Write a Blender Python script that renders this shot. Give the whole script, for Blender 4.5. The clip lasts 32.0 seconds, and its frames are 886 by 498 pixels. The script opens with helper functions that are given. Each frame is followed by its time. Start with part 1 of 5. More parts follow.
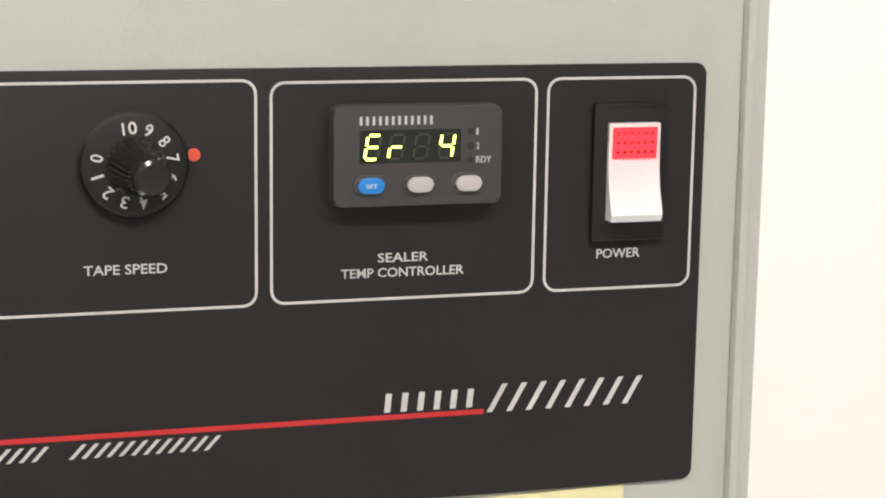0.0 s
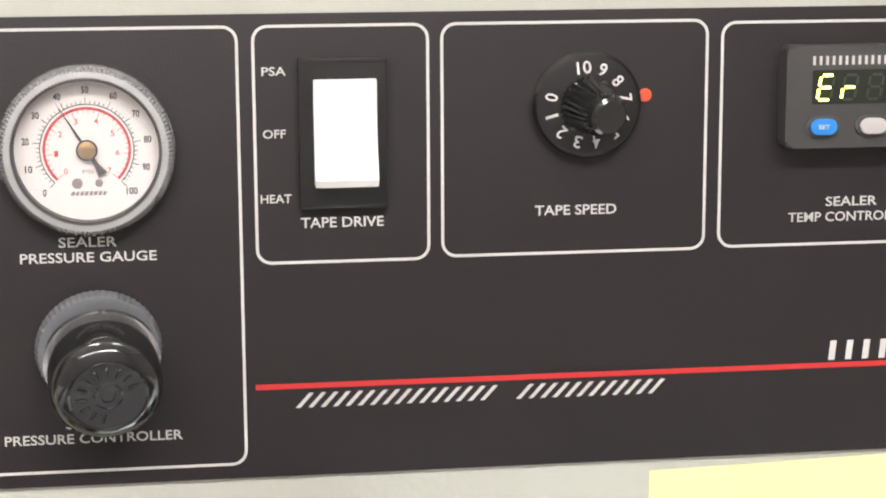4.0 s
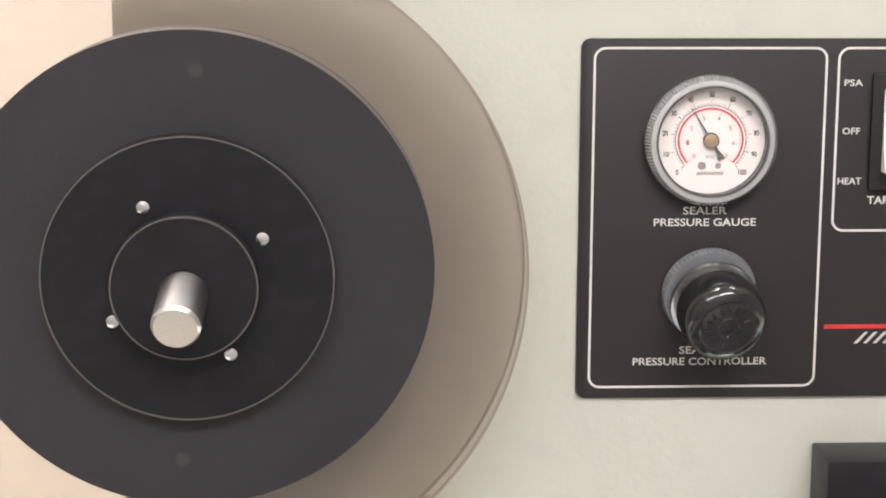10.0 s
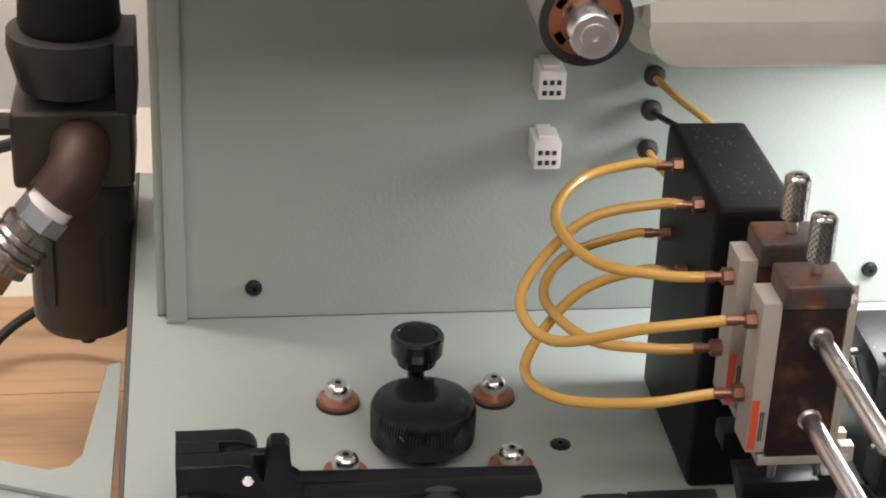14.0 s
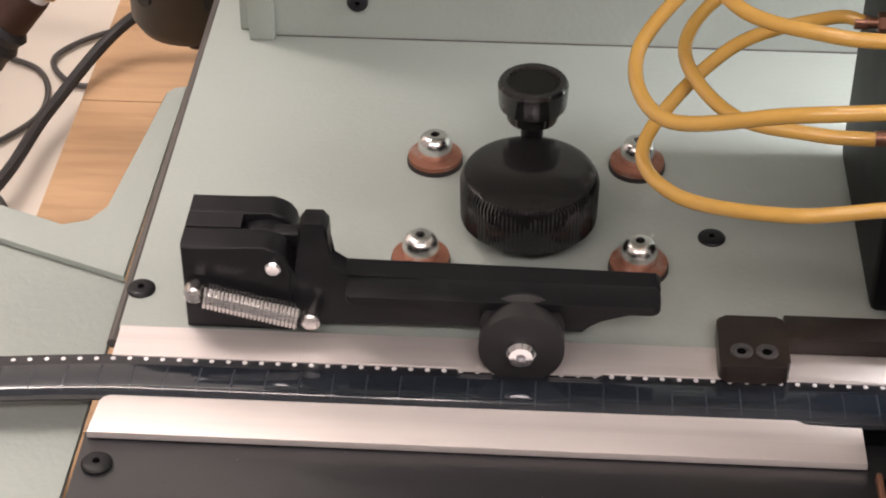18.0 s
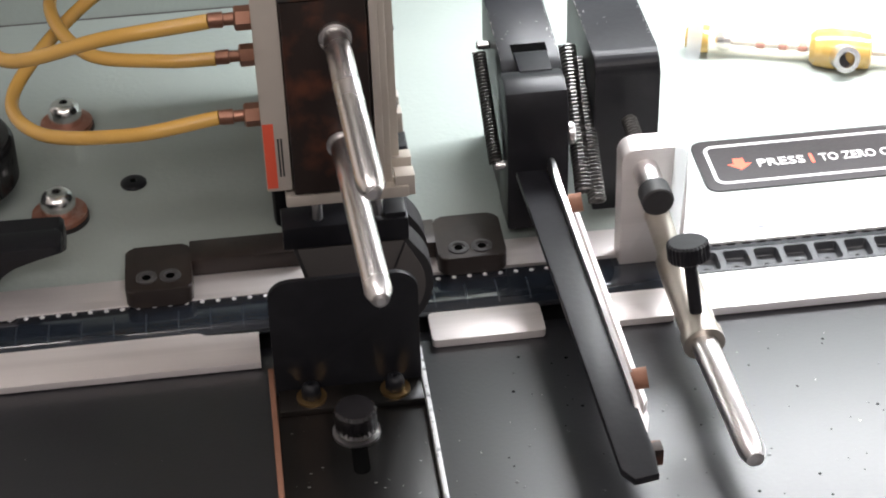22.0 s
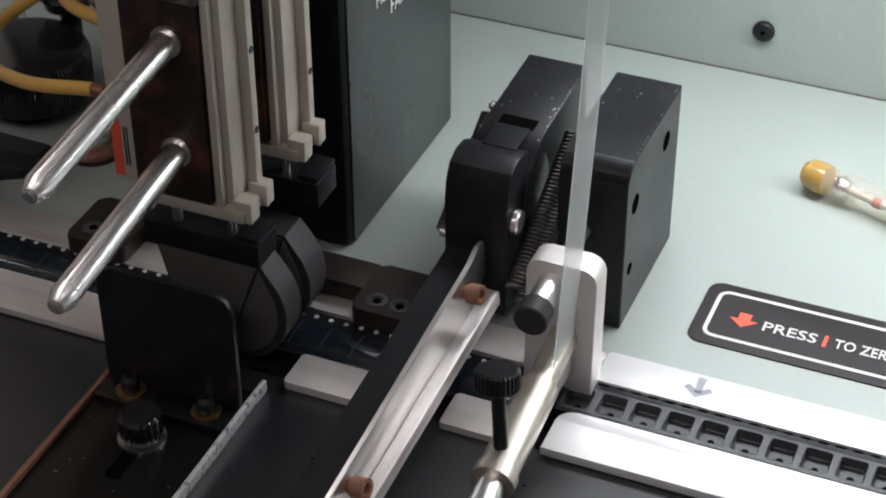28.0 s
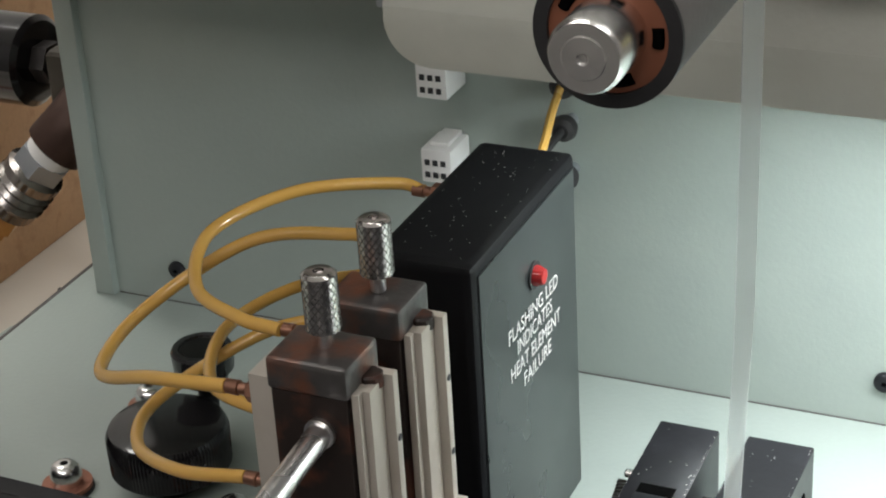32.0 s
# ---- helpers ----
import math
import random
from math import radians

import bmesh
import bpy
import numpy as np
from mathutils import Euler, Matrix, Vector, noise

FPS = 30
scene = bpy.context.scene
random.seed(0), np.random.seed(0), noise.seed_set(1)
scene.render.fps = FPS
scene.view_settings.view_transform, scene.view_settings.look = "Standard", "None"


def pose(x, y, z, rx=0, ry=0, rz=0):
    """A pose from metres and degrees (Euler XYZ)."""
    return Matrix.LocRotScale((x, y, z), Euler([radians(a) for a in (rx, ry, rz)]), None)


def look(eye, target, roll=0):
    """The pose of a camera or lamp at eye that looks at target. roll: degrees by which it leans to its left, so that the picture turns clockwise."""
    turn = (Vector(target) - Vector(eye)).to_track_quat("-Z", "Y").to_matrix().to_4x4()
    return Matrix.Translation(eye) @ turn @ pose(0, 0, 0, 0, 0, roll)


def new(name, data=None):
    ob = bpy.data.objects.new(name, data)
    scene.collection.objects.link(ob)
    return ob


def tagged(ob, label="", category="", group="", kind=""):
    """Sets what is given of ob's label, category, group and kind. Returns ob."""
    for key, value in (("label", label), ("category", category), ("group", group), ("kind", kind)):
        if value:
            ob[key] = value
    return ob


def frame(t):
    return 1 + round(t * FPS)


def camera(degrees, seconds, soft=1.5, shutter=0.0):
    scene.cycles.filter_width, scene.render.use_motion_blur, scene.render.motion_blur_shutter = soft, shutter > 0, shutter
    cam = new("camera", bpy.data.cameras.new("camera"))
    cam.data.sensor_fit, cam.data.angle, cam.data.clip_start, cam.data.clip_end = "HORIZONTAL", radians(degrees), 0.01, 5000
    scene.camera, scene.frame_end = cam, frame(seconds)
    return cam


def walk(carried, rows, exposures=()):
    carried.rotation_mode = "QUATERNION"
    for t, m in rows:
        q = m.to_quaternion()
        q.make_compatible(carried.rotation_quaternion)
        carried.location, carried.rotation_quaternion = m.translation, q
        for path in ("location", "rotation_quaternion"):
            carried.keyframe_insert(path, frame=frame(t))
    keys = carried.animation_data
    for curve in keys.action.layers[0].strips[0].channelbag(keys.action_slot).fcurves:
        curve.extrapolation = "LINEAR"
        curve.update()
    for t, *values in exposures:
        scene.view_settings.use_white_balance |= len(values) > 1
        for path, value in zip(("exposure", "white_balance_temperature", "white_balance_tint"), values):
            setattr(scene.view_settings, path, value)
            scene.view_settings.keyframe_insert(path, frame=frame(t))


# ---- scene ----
# ---------------------------------------------------------------- camera and walk
cam = camera(26.0, 32.0, soft=2.0)
PATH = [
    (0, (0.13359, -0.46213, 0.42591), (0.24490, -0.08510, 0.35200), 0.814),
    (0.5, (0.13205, -0.46275, 0.42229), (0.24381, -0.08550, 0.35023), 0.769),
    (1, (0.13500, -0.46688, 0.41990), (0.24083, -0.08787, 0.34810), 0.412),
    (1.5, (0.13196, -0.46811, 0.41563), (0.22538, -0.08602, 0.34299), 0.007),
    (2, (0.12492, -0.46520, 0.41275), (0.20451, -0.08009, 0.33956), -0.472),
    (2.5, (0.11874, -0.46506, 0.40474), (0.18721, -0.07699, 0.33611), -0.439),
    (4.5, (0.07621, -0.45133, 0.40691), (0.12371, -0.06100, 0.33347), -0.383),
    (5, (0.06553, -0.45125, 0.39926), (0.10588, -0.05912, 0.33140), -0.440),
    (5.5, (0.04368, -0.44989, 0.39701), (0.08668, -0.05785, 0.33028), 0.019),
    (6, (0.02699, -0.44985, 0.39539), (0.07106, -0.05769, 0.33000), 0.212),
    (6.5, (0.01951, -0.45025, 0.39108), (0.05695, -0.05700, 0.32823), 0.480),
    (7, (0.00908, -0.44776, 0.39241), (0.04413, -0.05458, 0.32777), 0.513),
    (7.5, (-0.00214, -0.46818, 0.39496), (0.02833, -0.07468, 0.32987), 0.324),
    (8, (-0.02392, -0.48960, 0.40931), (0.00853, -0.09770, 0.33613), 0.317),
    (8.5, (-0.03695, -0.51469, 0.41392), (-0.00782, -0.12273, 0.33966), 0.169),
    (9, (-0.04214, -0.54367, 0.42003), (-0.02000, -0.15151, 0.34441), 0.286),
    (9.5, (-0.04803, -0.57214, 0.42516), (-0.03103, -0.17988, 0.34875), 0.126),
    (10, (-0.06732, -0.60113, 0.43236), (-0.04826, -0.20910, 0.35525), 0.243),
    (10.5, (-0.08454, -0.63086, 0.43198), (-0.06452, -0.23849, 0.35687), 0.395),
    (11, (-0.09130, -0.65793, 0.44153), (-0.07327, -0.26609, 0.36318), 0.482),
    (11.5, (-0.08856, -0.68320, 0.44079), (-0.07455, -0.29118, 0.36256), 0.491),
    (12, (-0.09118, -0.69428, 0.44587), (-0.07902, -0.30449, 0.35687), 1.171),
    (12.5, (-0.10210, -0.64329, 0.42731), (-0.08208, -0.26069, 0.31236), 1.858),
    (13, (-0.12314, -0.57628, 0.40545), (-0.08597, -0.20393, 0.26412), 2.570),
    (13.5, (-0.15123, -0.52428, 0.38039), (-0.10390, -0.16019, 0.22164), 2.741),
    (14, (-0.13222, -0.48496, 0.35915), (-0.08315, -0.13219, 0.17709), 2.445),
    (14.5, (-0.10437, -0.46940, 0.36032), (-0.07375, -0.12120, 0.16587), 1.623),
    (15, (-0.08576, -0.45381, 0.34946), (-0.07645, -0.11023, 0.14486), 1.203),
    (15.5, (-0.06948, -0.44433, 0.34258), (-0.07536, -0.10591, 0.12940), 0.635),
    (17.5, (-0.05290, -0.35151, 0.31131), (-0.07516, -0.03428, 0.06868), 0.007),
    (18, (-0.05678, -0.34233, 0.30253), (-0.07729, -0.02496, 0.05993), -0.158),
    (18.5, (-0.05614, -0.34289, 0.30256), (-0.07507, -0.02580, 0.05946), -0.272),
    (19, (-0.05061, -0.34946, 0.30639), (-0.06466, -0.02948, 0.06677), -0.360),
    (19.5, (-0.04084, -0.35574, 0.30697), (-0.04659, -0.03496, 0.06809), -0.704),
    (20, (-0.02794, -0.36070, 0.30825), (-0.02602, -0.03956, 0.06978), -1.098),
    (20.5, (-0.01448, -0.36365, 0.30642), (-0.00468, -0.04241, 0.06829), -1.412),
    (21, (0.00072, -0.37155, 0.30756), (0.01850, -0.05030, 0.06989), -1.701),
    (21.5, (0.01310, -0.37993, 0.30458), (0.03953, -0.05813, 0.06847), -1.850),
    (22, (0.02478, -0.38328, 0.29625), (0.05923, -0.06264, 0.05959), -1.875),
    (22.5, (0.04714, -0.38104, 0.28897), (0.08135, -0.06426, 0.04715), -2.145),
    (23, (0.08627, -0.37011, 0.28106), (0.10309, -0.05444, 0.03597), -2.960),
    (23.5, (0.12244, -0.35807, 0.28130), (0.12128, -0.04499, 0.03235), -1.279),
    (24, (0.14867, -0.35340, 0.28290), (0.12652, -0.04317, 0.03137), 0.109),
    (24.5, (0.16813, -0.34511, 0.28480), (0.11603, -0.03850, 0.03325), 0.594),
    (25, (0.19122, -0.33923, 0.28250), (0.11571, -0.03683, 0.03180), 0.764),
    (25.5, (0.20645, -0.33164, 0.27878), (0.10620, -0.03648, 0.02812), 0.725),
    (27.5, (0.23162, -0.31317, 0.29169), (0.10749, -0.03116, 0.03662), 0.003),
    (28, (0.22838, -0.32210, 0.29194), (0.10313, -0.02541, 0.05469), -0.214),
    (28.5, (0.22684, -0.32263, 0.29392), (0.09989, -0.02061, 0.06442), -0.665),
    (29, (0.22598, -0.32430, 0.29810), (0.09683, -0.01832, 0.07517), -0.838),
    (29.5, (0.22259, -0.32536, 0.30282), (0.09076, -0.01633, 0.08574), -0.936),
    (30, (0.22299, -0.32774, 0.30619), (0.08774, -0.01506, 0.09657), -1.058),
    (30.5, (0.22163, -0.32893, 0.30844), (0.08317, -0.01294, 0.10601), -1.232),
    (31, (0.21919, -0.32941, 0.31010), (0.07743, -0.01065, 0.11440), -2.061),
    (31.5, (0.21793, -0.32892, 0.30991), (0.07009, -0.00867, 0.12126), -3.039),
    (32, (0.21795, -0.32956, 0.31304), (0.06486, -0.00819, 0.13060), -3.542),
]
EXPOSURES = [(0.0, 1.4, 6500, 10), (2.0, 1.85, 6500, 10), (5.0, 1.85, 6500, 10), (7.0, 1.65, 6500, 10), (9.0, 1.75, 6500, 10), (12.0, 1.82, 6600, 12), (13.0, 0.88, 6700, 15), (14.0, 0.6, 6800, 17),
             (15.0, 0.6, 7000, 21), (19.0, 0.95, 7000, 21), (20.0, 1.12, 6900, 20), (21.0, 1.03, 6800, 18), (22.0, 0.32, 6500, 15), (23.0, -0.6, 6400, 15), (24.0, -1.3, 6400, 16), (25.0, -1.35, 6400, 16),
             (28.0, -0.9, 6400, 14), (29.0, -0.55, 6400, 13), (30.0, -0.38, 6400, 11), (32.0, -0.1, 6400, 7)]
walk(cam, [(t, look(eye, target, roll)) for t, eye, target, roll in PATH], EXPOSURES)

# ---------------------------------------------------------------- world and lamps
world = bpy.data.worlds.new("room_world")
scene.world = world
world.use_nodes = True
world.node_tree.nodes["Background"].inputs["Color"].default_value = (0.9, 0.95, 1.0, 1)
world.node_tree.nodes["Background"].inputs["Strength"].default_value = 0.2


def area_lamp(name, eye, target, sx, sy, watts, colour):
    data = bpy.data.lights.new(name, "AREA")
    data.shape, data.size, data.size_y, data.energy, data.color = "RECTANGLE", sx, sy, watts, colour
    ob = new(name, data)
    ob.matrix_world = look(eye, target)
    return ob


# Assumed room light: unseen ceiling lamps on the camera side.
area_lamp("ceiling_fill_lamp", (0.45, -1.55, 1.86), (0.40, -1.0, 0.0), 1.2, 0.5, 25.0, (1.0, 0.965, 0.95))
area_lamp("ceiling_fill_lamp", (-0.85, -1.55, 1.86), (-0.75, -1.0, 0.0), 1.2, 0.5, 15.0, (1.0, 0.955, 0.93))
# Two unseen lamps added behind the machine to whiten the back wall.
area_lamp("ceiling_fill_lamp", (-0.80, 0.42, 1.86), (-0.75, 0.55, 0.0), 1.4, 0.25, 18.0, (1.0, 0.97, 0.93))
area_lamp("ceiling_fill_lamp", (1.10, 0.42, 1.86), (1.05, 0.55, 0.0), 1.4, 0.25, 9.0, (1.0, 0.98, 0.97))
# fluorescent tube inside the hood under the housing
area_lamp("hood_lamp", (0.285, 0.0975, 0.136), (0.285, 0.0975, 0.0), 0.37, 0.030, 1.6, (0.93, 0.975, 1.0))

# ---------------------------------------------------------------- materials
def mat(name, colour, rough=0.5, metal=0.0, grain=300.0, vary=0.12, bump=0.0, bump_scale=None, stain=None, stain_scale=25.0,
        stain_amount=0.5, coat=0.0, stretch=None, rough_vary=0.1, specular=0.5, stain_at=0.52):
    m = bpy.data.materials.new(name)
    m.use_nodes = True
    nt = m.node_tree
    n, l = nt.nodes, nt.links
    p = n["Principled BSDF"]
    p.inputs["Metallic"].default_value = metal
    p.inputs["Coat Weight"].default_value = coat
    p.inputs["Specular IOR Level"].default_value = specular
    geo = n.new("ShaderNodeNewGeometry")
    src = geo.outputs["Position"]
    if stretch:
        mp = n.new("ShaderNodeVectorMath")
        mp.operation = "MULTIPLY"
        mp.inputs[1].default_value = stretch
        l.new(src, mp.inputs[0])
        src = mp.outputs[0]

    def noise_node(scale, detail=4.0):
        t = n.new("ShaderNodeTexNoise")
        t.inputs["Scale"].default_value = scale
        t.inputs["Detail"].default_value = detail
        l.new(src, t.inputs["Vector"])
        return t

    fine, wide = noise_node(grain), noise_node(max(grain * 0.06, 4.0))
    lo = tuple(max(c * (1 - vary), 0) for c in colour)
    hi = tuple(min(c * (1 + vary), 1) for c in colour)
    mix1 = n.new("ShaderNodeMix")
    mix1.data_type = "RGBA"
    mix1.inputs["A"].default_value, mix1.inputs["B"].default_value = (*lo, 1), (*hi, 1)
    add = n.new("ShaderNodeMath")
    add.operation = "MULTIPLY_ADD"
    add.inputs[1].default_value = 0.5
    half = n.new("ShaderNodeMath")
    half.operation = "MULTIPLY"
    half.inputs[1].default_value = 0.5
    l.new(wide.outputs["Fac"], half.inputs[0])
    l.new(fine.outputs["Fac"], add.inputs[0])
    l.new(half.outputs[0], add.inputs[2])
    l.new(add.outputs[0], mix1.inputs["Factor"])
    out = mix1.outputs["Result"]
    if stain:
        sn = noise_node(stain_scale, 6.0)
        ramp = n.new("ShaderNodeMapRange")
        ramp.inputs["From Min"].default_value, ramp.inputs["From Max"].default_value = stain_at, stain_at + 0.16
        ramp.inputs["To Max"].default_value = stain_amount
        l.new(sn.outputs["Fac"], ramp.inputs["Value"])
        mix2 = n.new("ShaderNodeMix")
        mix2.data_type = "RGBA"
        mix2.inputs["B"].default_value = (*stain, 1)
        l.new(out, mix2.inputs["A"])
        l.new(ramp.outputs["Result"], mix2.inputs["Factor"])
        out = mix2.outputs["Result"]
    l.new(out, p.inputs["Base Color"])
    rr = n.new("ShaderNodeMapRange")
    rr.inputs["To Min"].default_value, rr.inputs["To Max"].default_value = max(rough - rough_vary, 0.03), min(rough + rough_vary, 1)
    l.new(wide.outputs["Fac"], rr.inputs["Value"])
    l.new(rr.outputs["Result"], p.inputs["Roughness"])
    if bump:
        bn = noise_node(bump_scale or grain, 2.0)
        b = n.new("ShaderNodeBump")
        b.inputs["Strength"].default_value = bump
        b.inputs["Distance"].default_value = 0.0006
        l.new(bn.outputs["Fac"], b.inputs["Height"])
        l.new(b.outputs["Normal"], p.inputs["Normal"])
    return m


def clear_mat(name, colour, alpha_mix, rough=0.05, sheen=None, milky=False):
    """Thin clear plastic: part see-through tint, part glossy sheen."""
    m = bpy.data.materials.new(name)
    m.use_nodes = True
    n, l = m.node_tree.nodes, m.node_tree.links
    out = n["Material Output"]
    tr = n.new("ShaderNodeBsdfTransparent")
    tr.inputs["Color"].default_value = (*colour, 1)
    p = n["Principled BSDF"]
    p.inputs["Base Color"].default_value = (*(sheen or [min(c * 0.9, 1) for c in colour]), 1)
    p.inputs["Roughness"].default_value = rough
    mx = n.new("ShaderNodeMixShader")
    mx.inputs[0].default_value = alpha_mix
    l.new(tr.outputs[0], mx.inputs[1])
    l.new(p.outputs[0], mx.inputs[2])
    if milky:
        tl, both = n.new("ShaderNodeBsdfTranslucent"), n.new("ShaderNodeMixShader")
        tl.inputs["Color"].default_value = (*colour, 1)
        both.inputs[0].default_value = 0.65
        l.new(p.outputs[0], both.inputs[1])
        l.new(tl.outputs[0], both.inputs[2])
        l.new(both.outputs[0], mx.inputs[2])
    l.new(mx.outputs[0], out.inputs["Surface"])
    return m


def glow(name, colour, strength):
    m = bpy.data.materials.new(name)
    m.use_nodes = True
    p = m.node_tree.nodes["Principled BSDF"]
    p.inputs["Base Color"].default_value = (*colour, 1)
    p.inputs["Emission Color"].default_value = (*colour, 1)
    p.inputs["Emission Strength"].default_value = strength
    return m


GREY_PAINT = mat("grey_paint", (0.52, 0.52, 0.46), 0.45, grain=260, vary=0.05, bump=0.22, bump_scale=420, stain=(0.43, 0.44, 0.39), stain_scale=60, stain_amount=0.25)
GREEN_PAINT = mat("sage_paint", (0.325, 0.365, 0.335), 0.40, grain=500, vary=0.06, bump=0.2, bump_scale=560, stain=(0.27, 0.305, 0.285), stain_scale=22, stain_amount=0.3)
PANEL_BLACK = mat("panel_black", (0.022, 0.018, 0.019), 0.5, grain=900, vary=0.15, bump=0.12, bump_scale=1500, specular=0.3)
PRINT_WHITE = mat("print_white", (0.62, 0.60, 0.58), 0.6, vary=0.05)
PRINT_RED = mat("print_red", (0.55, 0.03, 0.03), 0.5, vary=0.05)
ALU = mat("brushed_aluminium", (0.72, 0.67, 0.65), 0.45, metal=0.5, grain=140, vary=0.08, stretch=(0.12, 6.0, 6.0), stain=(0.52, 0.47, 0.45), stain_scale=40, stain_amount=0.3)
ALU_BRIGHT = mat("bright_aluminium", (0.84, 0.83, 0.83), 0.42, metal=0.35, grain=120, vary=0.05, stretch=(0.1, 6.0, 6.0))
STEEL = mat("polished_steel", (0.78, 0.76, 0.75), 0.27, metal=1.0, grain=200, vary=0.06, rough_vary=0.06)
CHROME = mat("chrome", (0.75, 0.75, 0.77), 0.12, metal=1.0, grain=400, vary=0.05, rough_vary=0.04)
ZINC = mat("cast_zinc", (0.45, 0.47, 0.50), 0.45, metal=0.9, grain=500, vary=0.12)
BLACK_ANO = mat("black_anodised", (0.011, 0.011, 0.013), 0.36, grain=600, vary=0.2, bump=0.05, stain=(0.022, 0.022, 0.026), stain_scale=120, stain_amount=0.35, specular=0.24)
BLACK_PLATE = mat("black_table_paint", (0.006, 0.006, 0.009), 0.37, grain=700, vary=0.25, bump=0.05, bump_scale=900, specular=1.0, rough_vary=0.02)
WORN_BLACK = mat("worn_black_steel", (0.007, 0.0065, 0.006), 0.28, metal=0.2, grain=260, vary=0.3, stain=(0.03, 0.022, 0.018), stain_scale=45, stain_amount=0.5, bump=0.1, specular=0.32, stretch=(1.0, 0.25, 1.0), rough_vary=0.16)
BROWN_STEEL = mat("browned_steel", (0.030, 0.021, 0.018), 0.42, metal=0.3, grain=300, vary=0.3, stain=(0.17, 0.055, 0.03), stain_scale=90, stain_amount=0.65, stain_at=0.49, bump=0.1, specular=0.35)
RUST = mat("rusty_edge", (0.22, 0.10, 0.06), 0.7, grain=400, vary=0.3, bump=0.3)
BLACK_PLASTIC = mat("black_plastic", (0.012, 0.011, 0.012), 0.15, grain=500, vary=0.15, coat=0.35, rough_vary=0.05)
BLACK_RUBBER = mat("black_rubber", (0.022, 0.021, 0.022), 0.6, grain=500, vary=0.2)
GREY_RUBBER = mat("grey_rubber", (0.19, 0.175, 0.17), 0.75, grain=600, vary=0.1, bump=0.15)
DARK_CASE = mat("dark_grey_case", (0.055, 0.052, 0.052), 0.45, grain=900, vary=0.12, bump=0.15)
DISPLAY = mat("display_window", (0.020, 0.024, 0.018), 0.15, vary=0.1)
WHITE_PLASTIC = mat("white_plastic", (0.80, 0.78, 0.76), 0.35, grain=300, vary=0.03)
CREAM_CASE = mat("cream_cylinder_case", (0.50, 0.45, 0.39), 0.45, metal=0.2, grain=300, vary=0.07, stain=(0.36, 0.30, 0.24), stain_scale=70, stain_amount=0.35)
BLUE_BUTTON = mat("blue_button", (0.02, 0.22, 0.62), 0.35, vary=0.05)
GREY_BUTTON = mat("grey_button", (0.50, 0.47, 0.46), 0.4, vary=0.05)
RED_LENS = glow("red_lens", (0.85, 0.02, 0.03), 0.9)
RED_LED = mat("red_lamp_plastic", (0.33, 0.02, 0.02), 0.18, vary=0.1)
RED_LABEL = mat("red_label", (0.72, 0.10, 0.05), 0.5, vary=0.05)
SEGMENT = glow("display_segment", (0.75, 0.95, 0.12), 2.2)
SEGMENT_OFF = mat("display_segment_unlit", (0.035, 0.045, 0.028), 0.3)
DIAL_WHITE = mat("dial_white", (0.80, 0.76, 0.74), 0.5, vary=0.03)
PRINT_BLACK = mat("print_black", (0.02, 0.02, 0.022), 0.5)
PRINT_GREY = mat("print_grey", (0.25, 0.22, 0.22), 0.5)
BRASS = mat("brass", (0.55, 0.36, 0.16), 0.32, metal=1.0, grain=300, vary=0.15, stain=(0.30, 0.17, 0.08), stain_scale=150, stain_amount=0.5)
COPPER = mat("copper_washer", (0.33, 0.14, 0.09), 0.55, metal=0.5, grain=400, vary=0.3, stain=(0.45, 0.36, 0.32), stain_scale=200, stain_amount=0.5)
BRONZE = mat("fitting_bronze", (0.30, 0.15, 0.10), 0.35, metal=0.8, grain=400, vary=0.25)
OLIVE = mat("filter_bowl_paint", (0.048, 0.041, 0.031), 0.42, metal=0.3, grain=260, vary=0.15)
DARK_CAST = mat("dark_casting", (0.028, 0.024, 0.023), 0.5, metal=0.2, grain=300, vary=0.25, bump=0.25)
RUST_FIT = mat("brown_fitting", (0.055, 0.027, 0.019), 0.5, metal=0.4, grain=300, vary=0.3, bump=0.2)
YELLOW_TUBE = mat("amber_tube", (0.66, 0.38, 0.09), 0.25, grain=120, vary=0.15, coat=0.4)
FILM_DARK = mat("wound_dark_tape", (0.011, 0.0105, 0.014), 0.33, grain=60, vary=0.6, stretch=(3.0, 1.0, 0.35), specular=0.55)
CARRIER = mat("carrier_tape_black", (0.014, 0.015, 0.019), 0.25, grain=300, vary=0.3, coat=0.2)
COVERED = mat("covered_tape_blue", (0.016, 0.021, 0.029), 0.12, grain=90, vary=0.4, coat=0.4)
PEN = mat("pen_mark", (0.36, 0.36, 0.42), 0.6, vary=0.3, grain=500)
YELLOW_NOTE = mat("yellow_paper", (0.80, 0.74, 0.40), 0.8, vary=0.05)
WHITE_WALL = mat("white_wall", (0.88, 0.86, 0.83), 0.8, grain=60, vary=0.03, bump=0.05)
CEILING_WHITE = mat("ceiling_white", (0.82, 0.81, 0.79), 0.8, grain=40, vary=0.03)
FLOOR_GREY = mat("floor_grey", (0.30, 0.29, 0.28), 0.6, grain=30, vary=0.12)
WOOD = mat("bench_wood", (0.50, 0.31, 0.17), 0.55, grain=55, vary=0.22, stretch=(1.0, 9.0, 9.0), stain=(0.34, 0.19, 0.09), stain_scale=14, stain_amount=0.5, bump=0.1)
CLEAR_DISC = clear_mat("smoked_clear_plastic", (0.895, 0.868, 0.842), 0.032, 0.12, (0.42, 0.44, 0.53))
CLEAR_TAPE = clear_mat("clear_cover_tape", (0.98, 1.0, 1.0), 0.42, 0.2, (0.96, 1.0, 1.0), True)
